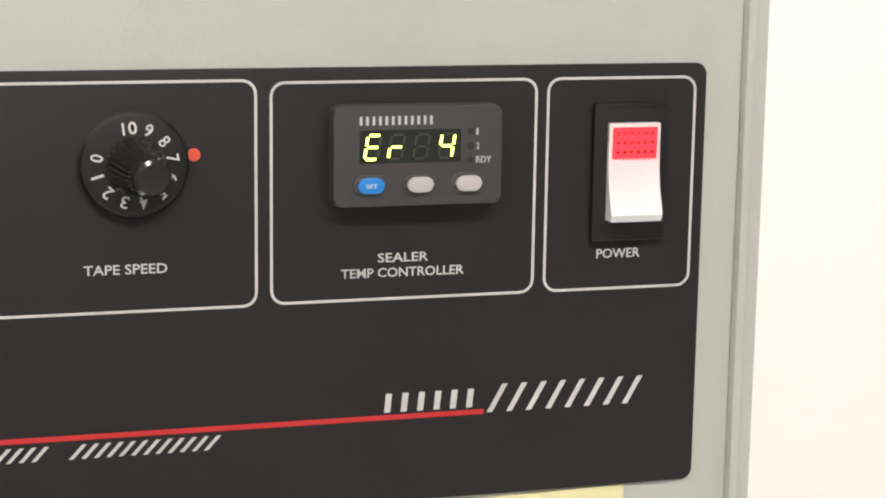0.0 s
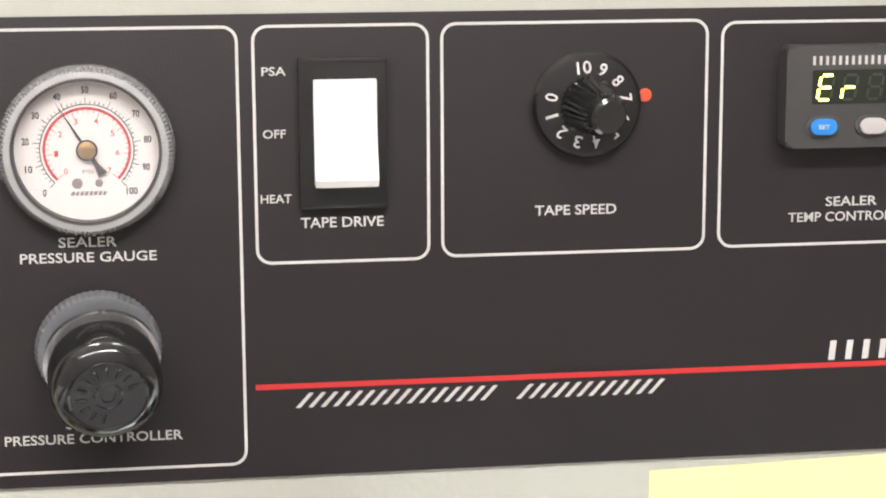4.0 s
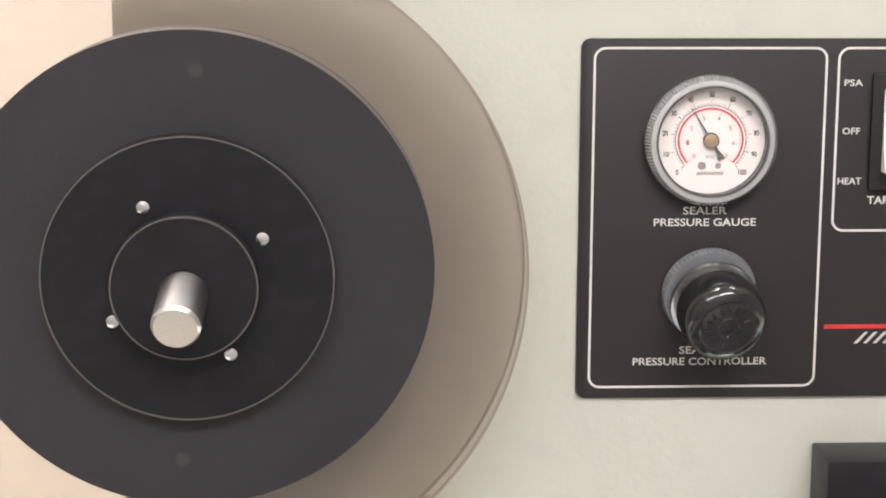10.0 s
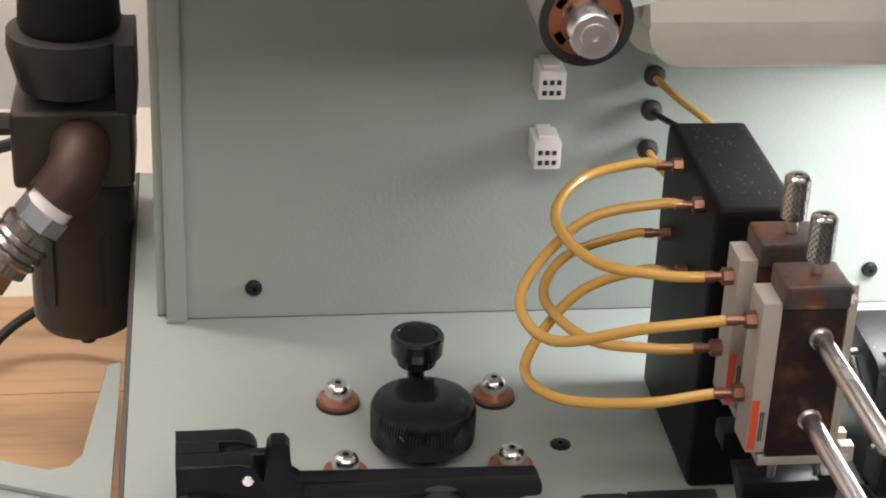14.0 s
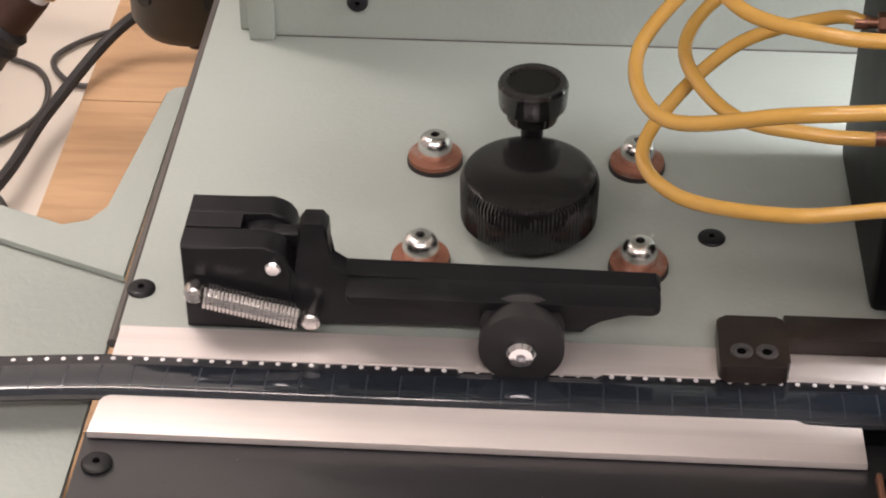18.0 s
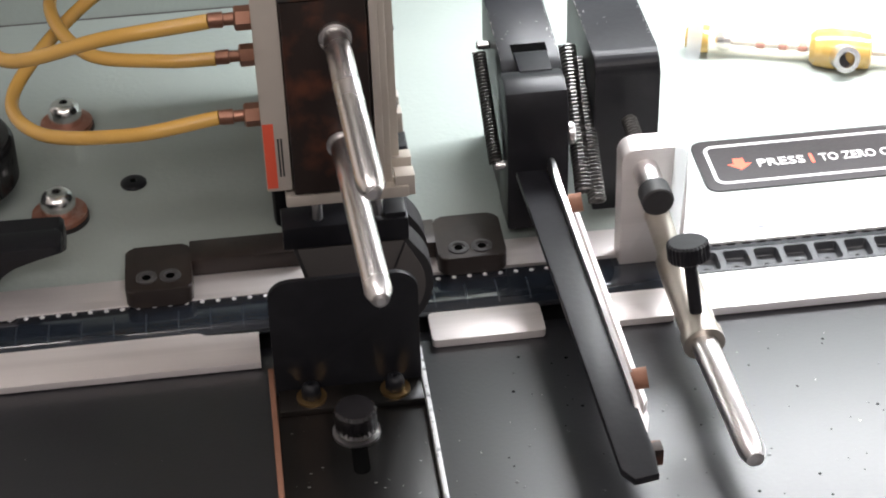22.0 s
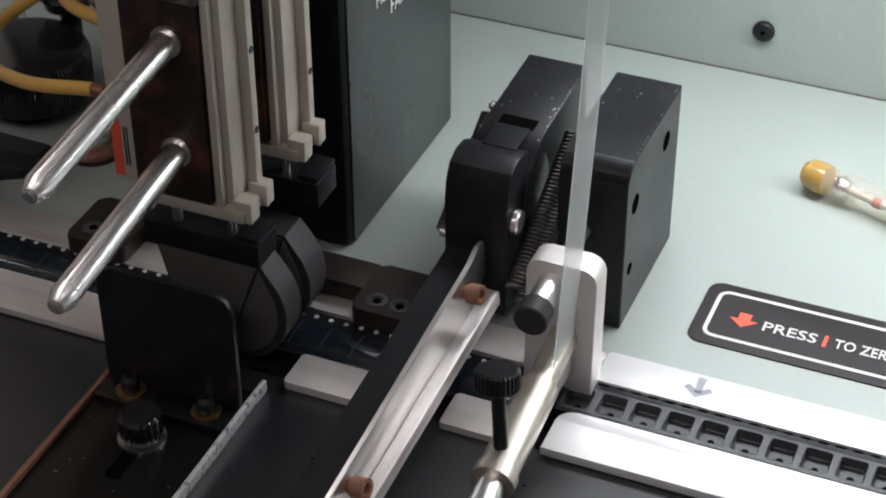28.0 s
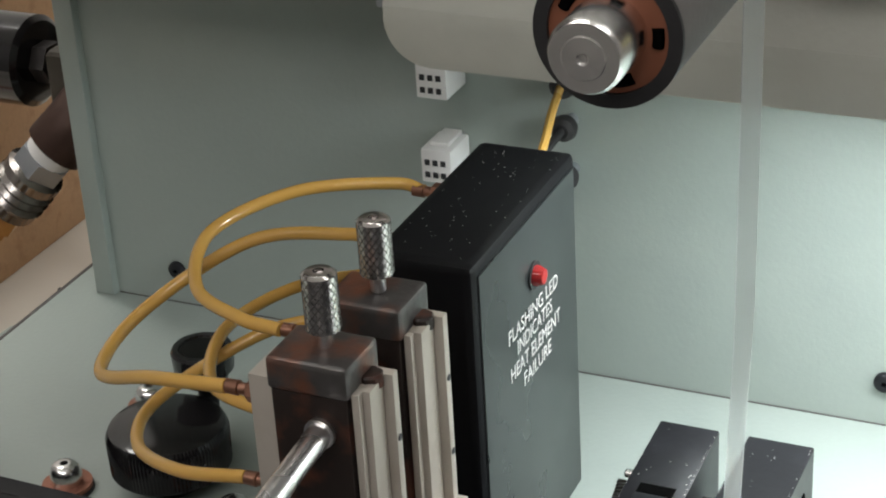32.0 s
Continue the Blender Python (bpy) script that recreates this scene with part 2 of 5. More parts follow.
FAINT_TAPE = clear_mat("thin_cover_tape", (0.93, 0.96, 0.97), 0.16, 0.3, (0.75, 0.78, 0.8), True)
FILM_EDGE = mat("tape_pack_side", (0.17, 0.165, 0.165), 0.5, grain=200, vary=0.15)
RIM_PLASTIC = mat("disc_edge_plastic", (0.24, 0.20, 0.17), 0.3, vary=0.1)
TURNED_STEEL = mat("turned_steel", (0.50, 0.48, 0.47), 0.34, metal=1.0, grain=900, vary=0.2, bump=0.1, bump_scale=1500)
CLEAR_TUBE = clear_mat("clear_vial", (0.97, 0.94, 0.90), 0.10, 0.06)
GLASS = clear_mat("gauge_glass", (0.98, 0.97, 0.97), 0.06, 0.03)
AMBER = mat("amber_wax", (0.40, 0.24, 0.06), 0.25, grain=200, vary=0.3, coat=0.5, stain=(0.65, 0.45, 0.15), stain_scale=180, stain_amount=0.5)
POCKET_LINE = mat("pocket_line", (0.032, 0.04, 0.05), 0.25)
SHOE_GREY = mat("shoe_grey", (0.11, 0.10, 0.095), 0.5, metal=0.3, grain=300, vary=0.1)
WHITE_TOP = mat("white_bench_top", (0.62, 0.57, 0.50), 0.5, grain=30, vary=0.06)
BOLT_STEEL = mat("bright_bolt_steel", (0.82, 0.81, 0.80), 0.22, metal=1.0, grain=400, vary=0.08)
SATIN_CHROME = mat("satin_chrome", (0.68, 0.68, 0.69), 0.13, metal=0.7, grain=400, vary=0.06)
BEARING = mat("brown_bearing", (0.30, 0.11, 0.06), 0.4, metal=0.3, grain=300, vary=0.2)
WORN_EDGE = mat("worn_speckled_edge", (0.62, 0.62, 0.62), 0.45, metal=0.4, grain=500, vary=0.2, stain=(0.04, 0.04, 0.04), stain_scale=700, stain_amount=0.9)
WORN_CAP = mat("worn_cap_steel", (0.085, 0.078, 0.075), 0.36, metal=0.4, grain=300, vary=0.5, stain=(0.22, 0.075, 0.035), stain_scale=75, stain_amount=0.85, stain_at=0.49, bump=0.3)
POCKET = mat("pocket_plastic", (0.052, 0.054, 0.059), 0.35, grain=300, vary=0.15)
MATTE_BLACK = mat("matte_black_plastic", (0.008, 0.008, 0.009), 0.6, grain=400, vary=0.2, specular=0.25)
RED_HOSE = mat("red_rubber_hose", (0.38, 0.02, 0.02), 0.4, grain=200, vary=0.15)
DARK_STEEL = mat("dark_spring_steel", (0.10, 0.095, 0.09), 0.35, metal=0.9, grain=300, vary=0.15)
NICKEL = mat("dull_nickel", (0.36, 0.33, 0.31), 0.25, metal=1.0, grain=300, vary=0.2, stain=(0.16, 0.13, 0.11), stain_scale=160, stain_amount=0.5)
BRACKET_BROWN = mat("oiled_brown_steel", (0.030, 0.022, 0.019), 0.38, metal=0.3, grain=350, vary=0.3, stain=(0.055, 0.036, 0.028), stain_scale=90, stain_amount=0.4, bump=0.08)
DULL_RED = mat("dull_red_print", (0.42, 0.16, 0.11), 0.5)
KNURL_STEEL = mat("knurled_steel", (0.60, 0.57, 0.55), 0.22, metal=1.0, grain=600, vary=0.2)
WORN_STEEL = mat("worn_tan_steel", (0.50, 0.46, 0.40), 0.34, metal=0.85, grain=250, vary=0.2, stain=(0.28, 0.22, 0.15), stain_scale=80, stain_amount=0.5)
HEATER_BLACK = mat("heater_box_black", (0.007, 0.007, 0.008), 0.5, grain=500, vary=0.2, specular=0.15)
DUST = mat("dust", (0.30, 0.29, 0.28), 0.9, vary=0.2)
TUBE_GLOW = glow("lit_tube", (0.90, 0.98, 0.97), 3.0)
# Near-black without gloss: the shade inside holes and slots, put into the colour.
HOLE = mat("hole_shade", (0.003, 0.003, 0.003), 0.95, vary=0.1, specular=0.0)
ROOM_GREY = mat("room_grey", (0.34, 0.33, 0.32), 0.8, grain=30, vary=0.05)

# ---------------------------------------------------------------- building helpers, in centimetres
CM = 0.01
ORIGIN = {}
LAYOUT = [Vector((1, 1, 1)), Vector((0, 0, 0))]


def layout(scale, shift):
    """The control head is laid out in its own units; this sets their size and place for what follows."""
    LAYOUT[0], LAYOUT[1] = Vector(scale), Vector(shift)


def head_units():
    layout((0.984, 0.98, 0.971), (1.53, 8.07, -1.62))


def deck_units():
    layout((1, 1, 1), (0, 0, 0))


def spot(v):
    return (Vector(v) * LAYOUT[0] + LAYOUT[1]) * CM


def thing(name, at, label, category, group="", kind=""):
    ob = new(name)
    ob.location = spot(at)
    ob.empty_display_size = 0.01
    ORIGIN[ob.name] = spot(at)
    return tagged(ob, label, category, group, kind)


def finish(name, bm, material, parent, smooth=True, angle=32):
    me = bpy.data.meshes.new(name)
    off = ORIGIN[parent.name] if parent else Vector((0, 0, 0))
    bmesh.ops.recalc_face_normals(bm, faces=bm.faces)
    for v in bm.verts:
        v.co = spot(v.co) - off
    bm.to_mesh(me)
    bm.free()
    me.materials.append(material)
    if smooth:
        me.shade_smooth()
        me.set_sharp_from_angle(angle=radians(angle))
    ob = new(name, me)
    if parent:
        ob.parent = parent
    ORIGIN[ob.name] = off
    return ob


def part(name, bm, material, parent, label="", smooth=True):
    ob = finish(name, bm, material, parent, smooth)
    if label:
        ob["label"] = label
    return ob


def structure(name, bm, material, label, category):
    return tagged(finish(name, bm, material, None), label, category, kind="structure")


def B():
    return bmesh.new()


def bevel(bm, geom_edges, width, seg=2):
    if width > 0:
        bmesh.ops.bevel(bm, geom=geom_edges, offset=width, segments=seg, profile=0.6, affect="EDGES", clamp_overlap=True)


def box(x0, x1, y0, y1, z0, z1, bev=0.05, seg=2, bm=None):
    own = bmesh.new()
    v = [own.verts.new(c) for c in ((x0, y0, z0), (x1, y0, z0), (x1, y1, z0), (x0, y1, z0), (x0, y0, z1), (x1, y0, z1), (x1, y1, z1), (x0, y1, z1))]
    for f in ((3, 2, 1, 0), (4, 5, 6, 7), (0, 1, 5, 4), (1, 2, 6, 5), (2, 3, 7, 6), (3, 0, 4, 7)):
        own.faces.new([v[i] for i in f])
    bevel(own, own.edges[:], bev, seg)
    return merge(bm, own)


def merge(bm, own):
    if bm is None:
        return own
    me = bpy.data.meshes.new("tmp")
    own.to_mesh(me)
    own.free()
    bm.from_mesh(me)
    bpy.data.meshes.remove(me)
    return bm


def frame_of(axis):
    a = Vector(axis).normalized()
    u = a.orthogonal().normalized()
    if abs(a.z) < 0.9:
        u = Vector((0, 0, 1)).cross(a).normalized()
    return a, u, a.cross(u)


def lathe(p0, axis, profile, seg=32, bm=None, knurl=0.0, caps=True, diamond=False):
    """A turned body: profile rows are (height along the axis, radius)."""
    own = bmesh.new()
    a, u, w = frame_of(axis)
    p0 = Vector(p0)
    rings = []
    for row, (h, r) in enumerate(profile):
        if r <= 1e-5:
            rings.append([own.verts.new(p0 + a * h)])
        else:
            ring = []
            for i in range(seg):
                k = r - (knurl if knurl and (i + (row if diamond else 0)) % 2 else 0.0)
                t = 2 * math.pi * i / seg
                ring.append(own.verts.new(p0 + a * h + (u * math.cos(t) + w * math.sin(t)) * k))
            rings.append(ring)
    for s, e in zip(rings, rings[1:]):
        for i in range(seg):
            j = (i + 1) % seg
            if len(s) == 1 and len(e) == 1:
                continue
            if len(s) == 1:
                own.faces.new((s[0], e[j], e[i]))
            elif len(e) == 1:
                own.faces.new((s[i], s[j], e[0]))
            else:
                own.faces.new((s[i], s[j], e[j], e[i]))
    for ring, flip in ((rings[0], True), (rings[-1], False)):
        if caps and len(ring) > 1:
            own.faces.new(ring[::-1] if flip else ring)
    return merge(bm, own)


def rod(p0, p1, r, seg=24, ch=0.04, bm=None, r1=None):
    d = Vector(p1) - Vector(p0)
    h, r1 = d.length, r if r1 is None else r1
    ch = min(ch, r * 0.45, h * 0.3)
    return lathe(p0, d, [(0, 0), (0, r - ch), (ch, r), (h - ch, r1), (h, r1 - ch), (h, 0)], seg, bm)


def ring(p0, axis, r_in, r_out, h, seg=40, bm=None):
    own = bmesh.new()
    a, u, w = frame_of(axis)
    p0 = Vector(p0)
    rows = []
    for hh, r in ((0, r_in), (0, r_out), (h, r_out), (h, r_in)):
        rows.append([own.verts.new(p0 + a * hh + (u * math.cos(2 * math.pi * i / seg) + w * math.sin(2 * math.pi * i / seg)) * r) for i in range(seg)])
    for k in range(4):
        s, e = rows[k], rows[(k + 1) % 4]
        for i in range(seg):
            j = (i + 1) % seg
            own.faces.new((s[i], s[j], e[j], e[i]))
    return merge(bm, own)


def prism(points, axis, lo, hi, bev=0.0, seg=2, bm=None):
    """A flat outline pushed through along x, y or z. The outline holds the two other coordinates in their order."""
    own = bmesh.new()

    def put(a, b, h):
        return {"x": (h, a, b), "y": (a, h, b), "z": (a, b, h)}[axis]

    low = [own.verts.new(put(a, b, lo)) for a, b in points]
    top = [own.verts.new(put(a, b, hi)) for a, b in points]
    own.faces.new(low[::-1])
    own.faces.new(top)
    for i in range(len(points)):
        j = (i + 1) % len(points)
        own.faces.new((low[i], low[j], top[j], top[i]))
    if bev:
        rim = [e for e in own.edges if (e.verts[0] in low) == (e.verts[1] in low)]
        bevel(own, rim, bev, seg)
    return merge(bm, own)


def rounded(x0, x1, y0, y1, r, seg=6, corners="1111"):
    """Outline of a rectangle with rounded corners, from the low corner, counter-clockwise."""
    pts = []
    for k, (cx, cy, a0) in enumerate(((x0 + r, y0 + r, 180), (x1 - r, y0 + r, 270), (x1 - r, y1 - r, 0), (x0 + r, y1 - r, 90))):
        if corners[k] == "1":
            pts += [(cx + r * math.cos(radians(a0 + 90 * i / seg)), cy + r * math.sin(radians(a0 + 90 * i / seg))) for i in range(seg + 1)]
        else:
            pts.append(((x0, y0), (x1, y0), (x1, y1), (x0, y1))[k])
    return pts


def curve_points(ctrl, n=12):
    """A smooth line through the given points."""
    c = [Vector(p) for p in ctrl]
    c = [c[0] * 2 - c[1]] + c + [c[-1] * 2 - c[-2]]
    out = []
    for i in range(1, len(c) - 2):
        for k in range(n):
            t = k / n
            a, b, d, e = c[i - 1], c[i], c[i + 1], c[i + 2]
            out.append(0.5 * (2 * b + (d - a) * t + (2 * a - 5 * b + 4 * d - e) * t * t + (3 * b - a - 3 * d + e) * t ** 3))
    out.append(c[-2])
    return out


def sweep(points, r, seg=10, bm=None, flat=None):
    """A tube along a line; flat=(width, thickness, side) makes a ribbon whose width lies along side."""
    own = bmesh.new()
    pts = [Vector(p) for p in points]
    rows, prev = [], None
    for i, p in enumerate(pts):
        d = (pts[min(i + 1, len(pts) - 1)] - pts[max(i - 1, 0)]).normalized()
        if flat:
            u = Vector(flat[2])
            u = (u - d * u.dot(d)).normalized()
            w = d.cross(u)
            rows.append([own.verts.new(p + u * a * flat[0] / 2 + w * b * flat[1] / 2) for a, b in ((-1, -1), (1, -1), (1, 1), (-1, 1))])
            continue
        u = prev if prev else d.orthogonal()
        u = (u - d * u.dot(d)).normalized()
        prev = u
        w = d.cross(u)
        rows.append([own.verts.new(p + (u * math.cos(2 * math.pi * k / seg) + w * math.sin(2 * math.pi * k / seg)) * r) for k in range(seg)])
    m = len(rows[0])
    for s, e in zip(rows, rows[1:]):
        for k in range(m):
            j = (k + 1) % m
            own.faces.new((s[k], s[j], e[j], e[k]))
    own.faces.new(rows[0][::-1])
    own.faces.new(rows[-1])
    return merge(bm, own)


def coil(p0, p1, r, wire, turns, bm=None):
    a, u, w = frame_of(Vector(p1) - Vector(p0))
    h, n = (Vector(p1) - Vector(p0)).length, int(turns * 10)
    return sweep([Vector(p0) + a * h * i / n + (u * math.cos(2 * math.pi * i / 10) + w * math.sin(2 * math.pi * i / 10)) * r for i in range(n + 1)], wire, 6, bm)


def lettering(text, at, height, width, parent, material, face="front", name="lettering", slant=0.0, turn=0.0, centre=False, label="", weight=0.01):
    """Raised printing in the built-in font, stretched to the given cap height and width, in centimetres."""
    cu = bpy.data.curves.new("print", "FONT")
    cu.body = text
    cu.shear = slant
    cu.resolution_u = 3
    cu.extrude = 0.004
    cu.offset = weight
    tmp = new("print", cu)
    bpy.context.view_layer.update()
    me = bpy.data.meshes.new_from_object(tmp.evaluated_get(bpy.context.evaluated_depsgraph_get()))
    bpy.data.objects.remove(tmp)
    co = np.array([v.co for v in me.vertices])
    lo, hi = co.min(0), co.max(0)
    sx, sy = width / max(hi[0] - lo[0], 1e-6), height / max(hi[1] - lo[1], 1e-6)
    shift = 0.5 * width if centre else 0.0
    base = {"front": pose(0, 0, 0, 90, 0, 0), "top": pose(0, 0, 0), "right": pose(0, 0, 0, 90, 0, 90)}[face]
    off = ORIGIN[parent.name]
    rot = Matrix.Rotation(radians(turn), 4, "Z")
    for v in me.vertices:
        local = rot @ Vector(((v.co.x - lo[0]) * sx - shift, (v.co.y - lo[1]) * sy, v.co.z))
        v.co = spot(base @ local + Vector(at)) - off
    me.name = name
    me.materials.clear()
    me.materials.append(material)
    ob = new(name, me)
    ob.parent = parent
    ORIGIN[ob.name] = off
    ob["label"] = label or "printed words"
    return ob


def socket_bolt(at, r, h, parent=None, axis=(0, 0, 1), washer=None, name="socket_bolt", material=None, label="", group="", washer_mat=None):
    """A cap screw with a hexagon socket, and a washer under it if one is given as (radius, height)."""
    a = Vector(axis).normalized()
    own = parent is None
    if own:
        parent = thing(name, at, label, "bolt", group)
    p = Vector(at)
    if washer:
        part("lower_washer", ring(p, a, r * 0.5, washer[0] + 0.03, washer[1] * 0.5), DARK_CAST, parent, "dark lower washer")
        part("washer", ring(p + a * washer[1] * 0.5, a, r * 0.5, washer[0], washer[1] * 0.5), washer_mat or COPPER, parent, "worn copper-coloured washer")
        p = p + a * washer[1]
    part("head", lathe(p, a, [(0, 0), (0, r * 0.96), (h * 0.06, r), (h * 0.5, r), (h * 0.68, r * 0.95), (h * 0.84, r * 0.84), (h * 0.95, r * 0.66), (h, r * 0.45), (h, r * 0.27), (h * 0.6, r * 0.26), (h * 0.6, 0)], 32), material or BOLT_STEEL, parent)
    part("socket", lathe(p + a * (h * 0.61), a, [(0, 0), (0, r * 0.25), (0.02, r * 0.25), (0.02, 0)], 6), HOLE, parent, "dark hexagon socket")
    return parent

# ---------------------------------------------------------------- room
structure("floor", box(-180, 240, -220, 75, -100, -95, 0), FLOOR_GREY, "grey floor of the workshop room", "floor")
structure("ceiling", box(-180, 240, -220, 75, 190, 196, 0), CEILING_WHITE, "plain white ceiling of the workshop room", "ceiling")
structure("wall_north", box(-180, 240, 70, 76, -95, 190, 0), WHITE_WALL, "bright white painted wall behind the bench", "wall")
# Unseen walls, darker than wall_north so that less light bounces back.
structure("wall_south", box(-180, 240, -226, -220, -95, 190, 0), ROOM_GREY, "unseen room wall, grey to keep bounced light low", "wall")
structure("wall_west", box(-186, -180, -220, 70, -95, 190, 0), ROOM_GREY, "unseen room wall, grey to keep bounced light low", "wall")
structure("wall_east", box(240, 246, -220, 70, -95, 190, 0), ROOM_GREY, "unseen room wall, grey to keep bounced light low", "wall")

bench = thing("work_bench", (10, 0, -95), "work bench with a pale laminate top", "bench")
part("top", box(-110, 110, -48, 62, -13.5, -10.8, 0.2), WHITE_TOP, bench, "pale laminate top")
for x in (-104, 104):
    for y in (-42, 56):
        part("leg", box(x - 3, x + 3, y - 3, y + 3, -95, -13.5, 0.3), ROOM_GREY, bench)
board = thing("wooden_board", (18, 0, -10.8), "wooden plank board under the machine", "board")
for i in range(8):
    part("plank", box(-23.6, 62, -38 + i * 9.3, -28.75 + i * 9.3, -10.8, -10.0, 0.06), WOOD, board)
# Unseen panels above the four added lamps; they give no light themselves.
for x, y in ((0.4, -1.55), (-0.85, -1.55), (-0.85, 0.42), (1.05, 0.42)):
    fix = thing("unseen_ceiling_light", (x * 100 + 5, y * 100, 190), "unseen flat white ceiling panel above an added lamp", "lamp", "ceiling lights")
    part("frame", box(x * 100 - 60, x * 100 + 70, y * 100 - 20, y * 100 + 20, 187.5, 189.9, 0.3), CEILING_WHITE, fix)

# ---------------------------------------------------------------- machine housing
head_units()
housing = thing("machine_housing", (10, 15, 20), "grey-green painted upper housing of the taping machine", "machine")
part("front_sheet", box(-16.9, 38.0, 0.0, 0.25, 21.15, 60, 0.05), GREY_PAINT, housing)
part("top_sheet", box(-16.9, 38.6, 0.25, 30, 59.7, 60, 0), GREY_PAINT, housing)
part("side_sheet", box(-16.9, -16.65, 0.27, 30, 19.7, 59.68, 0), GREY_PAINT, housing)
part("side_sheet", box(38.02, 38.3, -0.35, 30, 19.7, 59.68, 0.08), GREY_PAINT, housing, "folded edge of the grey side sheet")
part("edge_lip", box(38.3, 38.85, -0.1, 0.4, 19.7, 59.68, 0.1), GREY_PAINT, housing)
part("bottom_sheet", box(-16.6, 38.0, 0.52, 29.7, 19.7, 19.9, 0), GREY_PAINT, housing)
part("bottom_rail", box(-16.7, 38.0, -0.12, 0.5, 19.6, 21.14, 0.06), ALU, housing, "bare aluminium rail along the lower edge")
part("back_sheet", box(-16.6, 38.0, 29.8, 30, -0.4, 59.6, 0), GREY_PAINT, housing)

deck_units()
lower = thing("lower_back_panel", (0, 15.3, 0), "sage green back panel between deck and housing", "panel")
part("sheet", box(-14.0, 60, 15.75, 15.95, 0.02, 17.45, 0), GREEN_PAINT, lower)
part("seam", box(-13.95, 60, 15.7, 15.745, 0.003, 0.03, 0), SHOE_GREY, lower, "dark gap along the deck")
part("flange", prism([(-14.75, 0.02), (-14.0, 0.02), (-14.0, 17.45), (-14.75, 17.45)], "y", 15.4, 15.95, 0.08), GREEN_PAINT, lower, "folded upright edge of the panel")
part("side_plate", box(-15.1, -14.76, 16.0, 29.7, 0.02, 17.45, 0.05), GREEN_PAINT, lower)

deck = thing("deck_plate", (0, 8, -0.5), "sage green painted deck plate with textured paint", "plate")
part("plate", box(-16.05, 60, 1.66, 29, -0.35, 0.0, 0.06), GREEN_PAINT, deck)
part("edge_bead", sweep([(-16.1, 1.2, -0.12), (-16.1, 15, -0.12), (-16.1, 29, -0.12)], 0.14, 10), SHOE_GREY, deck, "rounded rim along the side of the deck")
part("under_box", box(-16.1, 60, 2.0, 29, -9.95, -0.4, 0.1), GREEN_PAINT, deck)
part("side_flange", prism([(-16.4, 13.6), (-16.75, 13.5), (-16.95, 13.2), (-17.5, 7.4), (-17.9, 6.75), (-18.6, 6.5), (-32, 12.2), (-32, 10.6), (-16.5, 4.4)], "z", -0.75, -0.55, 0.04), GREEN_PAINT, deck, "thin cut-out flange beside the deck")
part("chute_plate", prism([(-16.45, 4.5), (-32, 10.6), (-32, -20), (-16.45, -20)], "z", -1.0, -0.8, 0.03), GREEN_PAINT, deck, "plate under the incoming tape")
part("chute_wall", box(-32, -16.5, -19.8, -19.5, -9.9, -1.0, 0.05), GREEN_PAINT, deck)

table = thing("front_table", (20, -20, -0.2), "satin black painted front table plate", "plate")
part("plate", box(-16.1, 60, -34, -1.75, -0.4, -0.1, 0.05), BLACK_PLATE, table)
part("apron", box(-16.0, 60, -33.9, 1.9, -9.9, -0.45, 0.1), BLACK_PLATE, table)
random.seed(11)
dust = B()
for i in range(110):
    x, y, r = random.uniform(-14, 26), random.uniform(-16, -2.2), random.uniform(0.012, 0.034)
    box(x, x + r, y, y + r * random.uniform(0.7, 1.6), -0.1, -0.092, 0, bm=dust)
tagged(part("dust", dust, DUST, table, "fine pale dust specks on the paint"), kind="stuff")
pit, bump = B(), B()
for i in range(210):
    x, y, r = random.uniform(7, 30), -2.6 - 13 * random.random() ** 1.3, 0.018 + 0.03 * random.random() ** 3
    lathe((x, y, -0.1), (0, 0, 1), [(0, 0), (0, r), (0.004, r * 0.8), (0.004, 0)], 7, bm=pit)
for i in range(700):
    x, y, r = random.uniform(5.9, 34), -4.0 - 16 * random.random() ** 0.6, random.uniform(0.025, 0.06)
    lathe((x, y, -0.102), (0, 0, 1), [(0, r), (r * 0.18, r * 0.75), (r * 0.28, 0)], 7, bm=bump)
tagged(part("pit", pit, HOLE, table, "small dark pits in the paint"), kind="stuff")
tagged(part("paint_bump", bump, BLACK_PLATE, table, "small bumps in the black paint"), kind="stuff")

# ---------------------------------------------------------------- track rails and tape
track = thing("tape_track", (0, 0, 0), "pair of bare aluminium guide rails for the tape", "rail")


def rail(x0, x1, y0, y1, z1, material, name="rail", r=0.3, corners="1111"):
    return part(name, prism(rounded(x0, x1, y0, y1, r, 5, corners), "z", -0.08, z1, 0.025), material, track)


rail(-15.95, 3.3, 0.52, 1.64, 0.12, ALU, "back_rail", 0.2, "0110")
part("front_rail", prism([(-16.0, -2.22), (1.85, -2.22), (1.85, -1.02), (0.62, -1.02), (0.55, -0.98), (0.42, -0.88), (0.3, -0.86), (-15.7, -0.92), (-15.85, -1.0), (-15.92, -1.15)], "z", -0.08, 0.12, 0.025), ALU, track)
rail(6.05, 8.85, -2.1, -1.0, 0.14, ALU, "front_rail", 0.1)
rail(9.95, 12.1, -2.0, -0.88, 0.11, ALU, "front_rail", 0.1)
rail(12.4, 60, -1.95, -0.55, 0.16, ALU_BRIGHT, "front_rail", 0.4, "0001")
rail(12.75, 60, 0.76, 1.86, 0.14, ALU_BRIGHT, "back_rail", 0.1)
rail(4.6, 12.7, 0.72, 1.85, 0.09, ALU, "back_rail", 0.1)
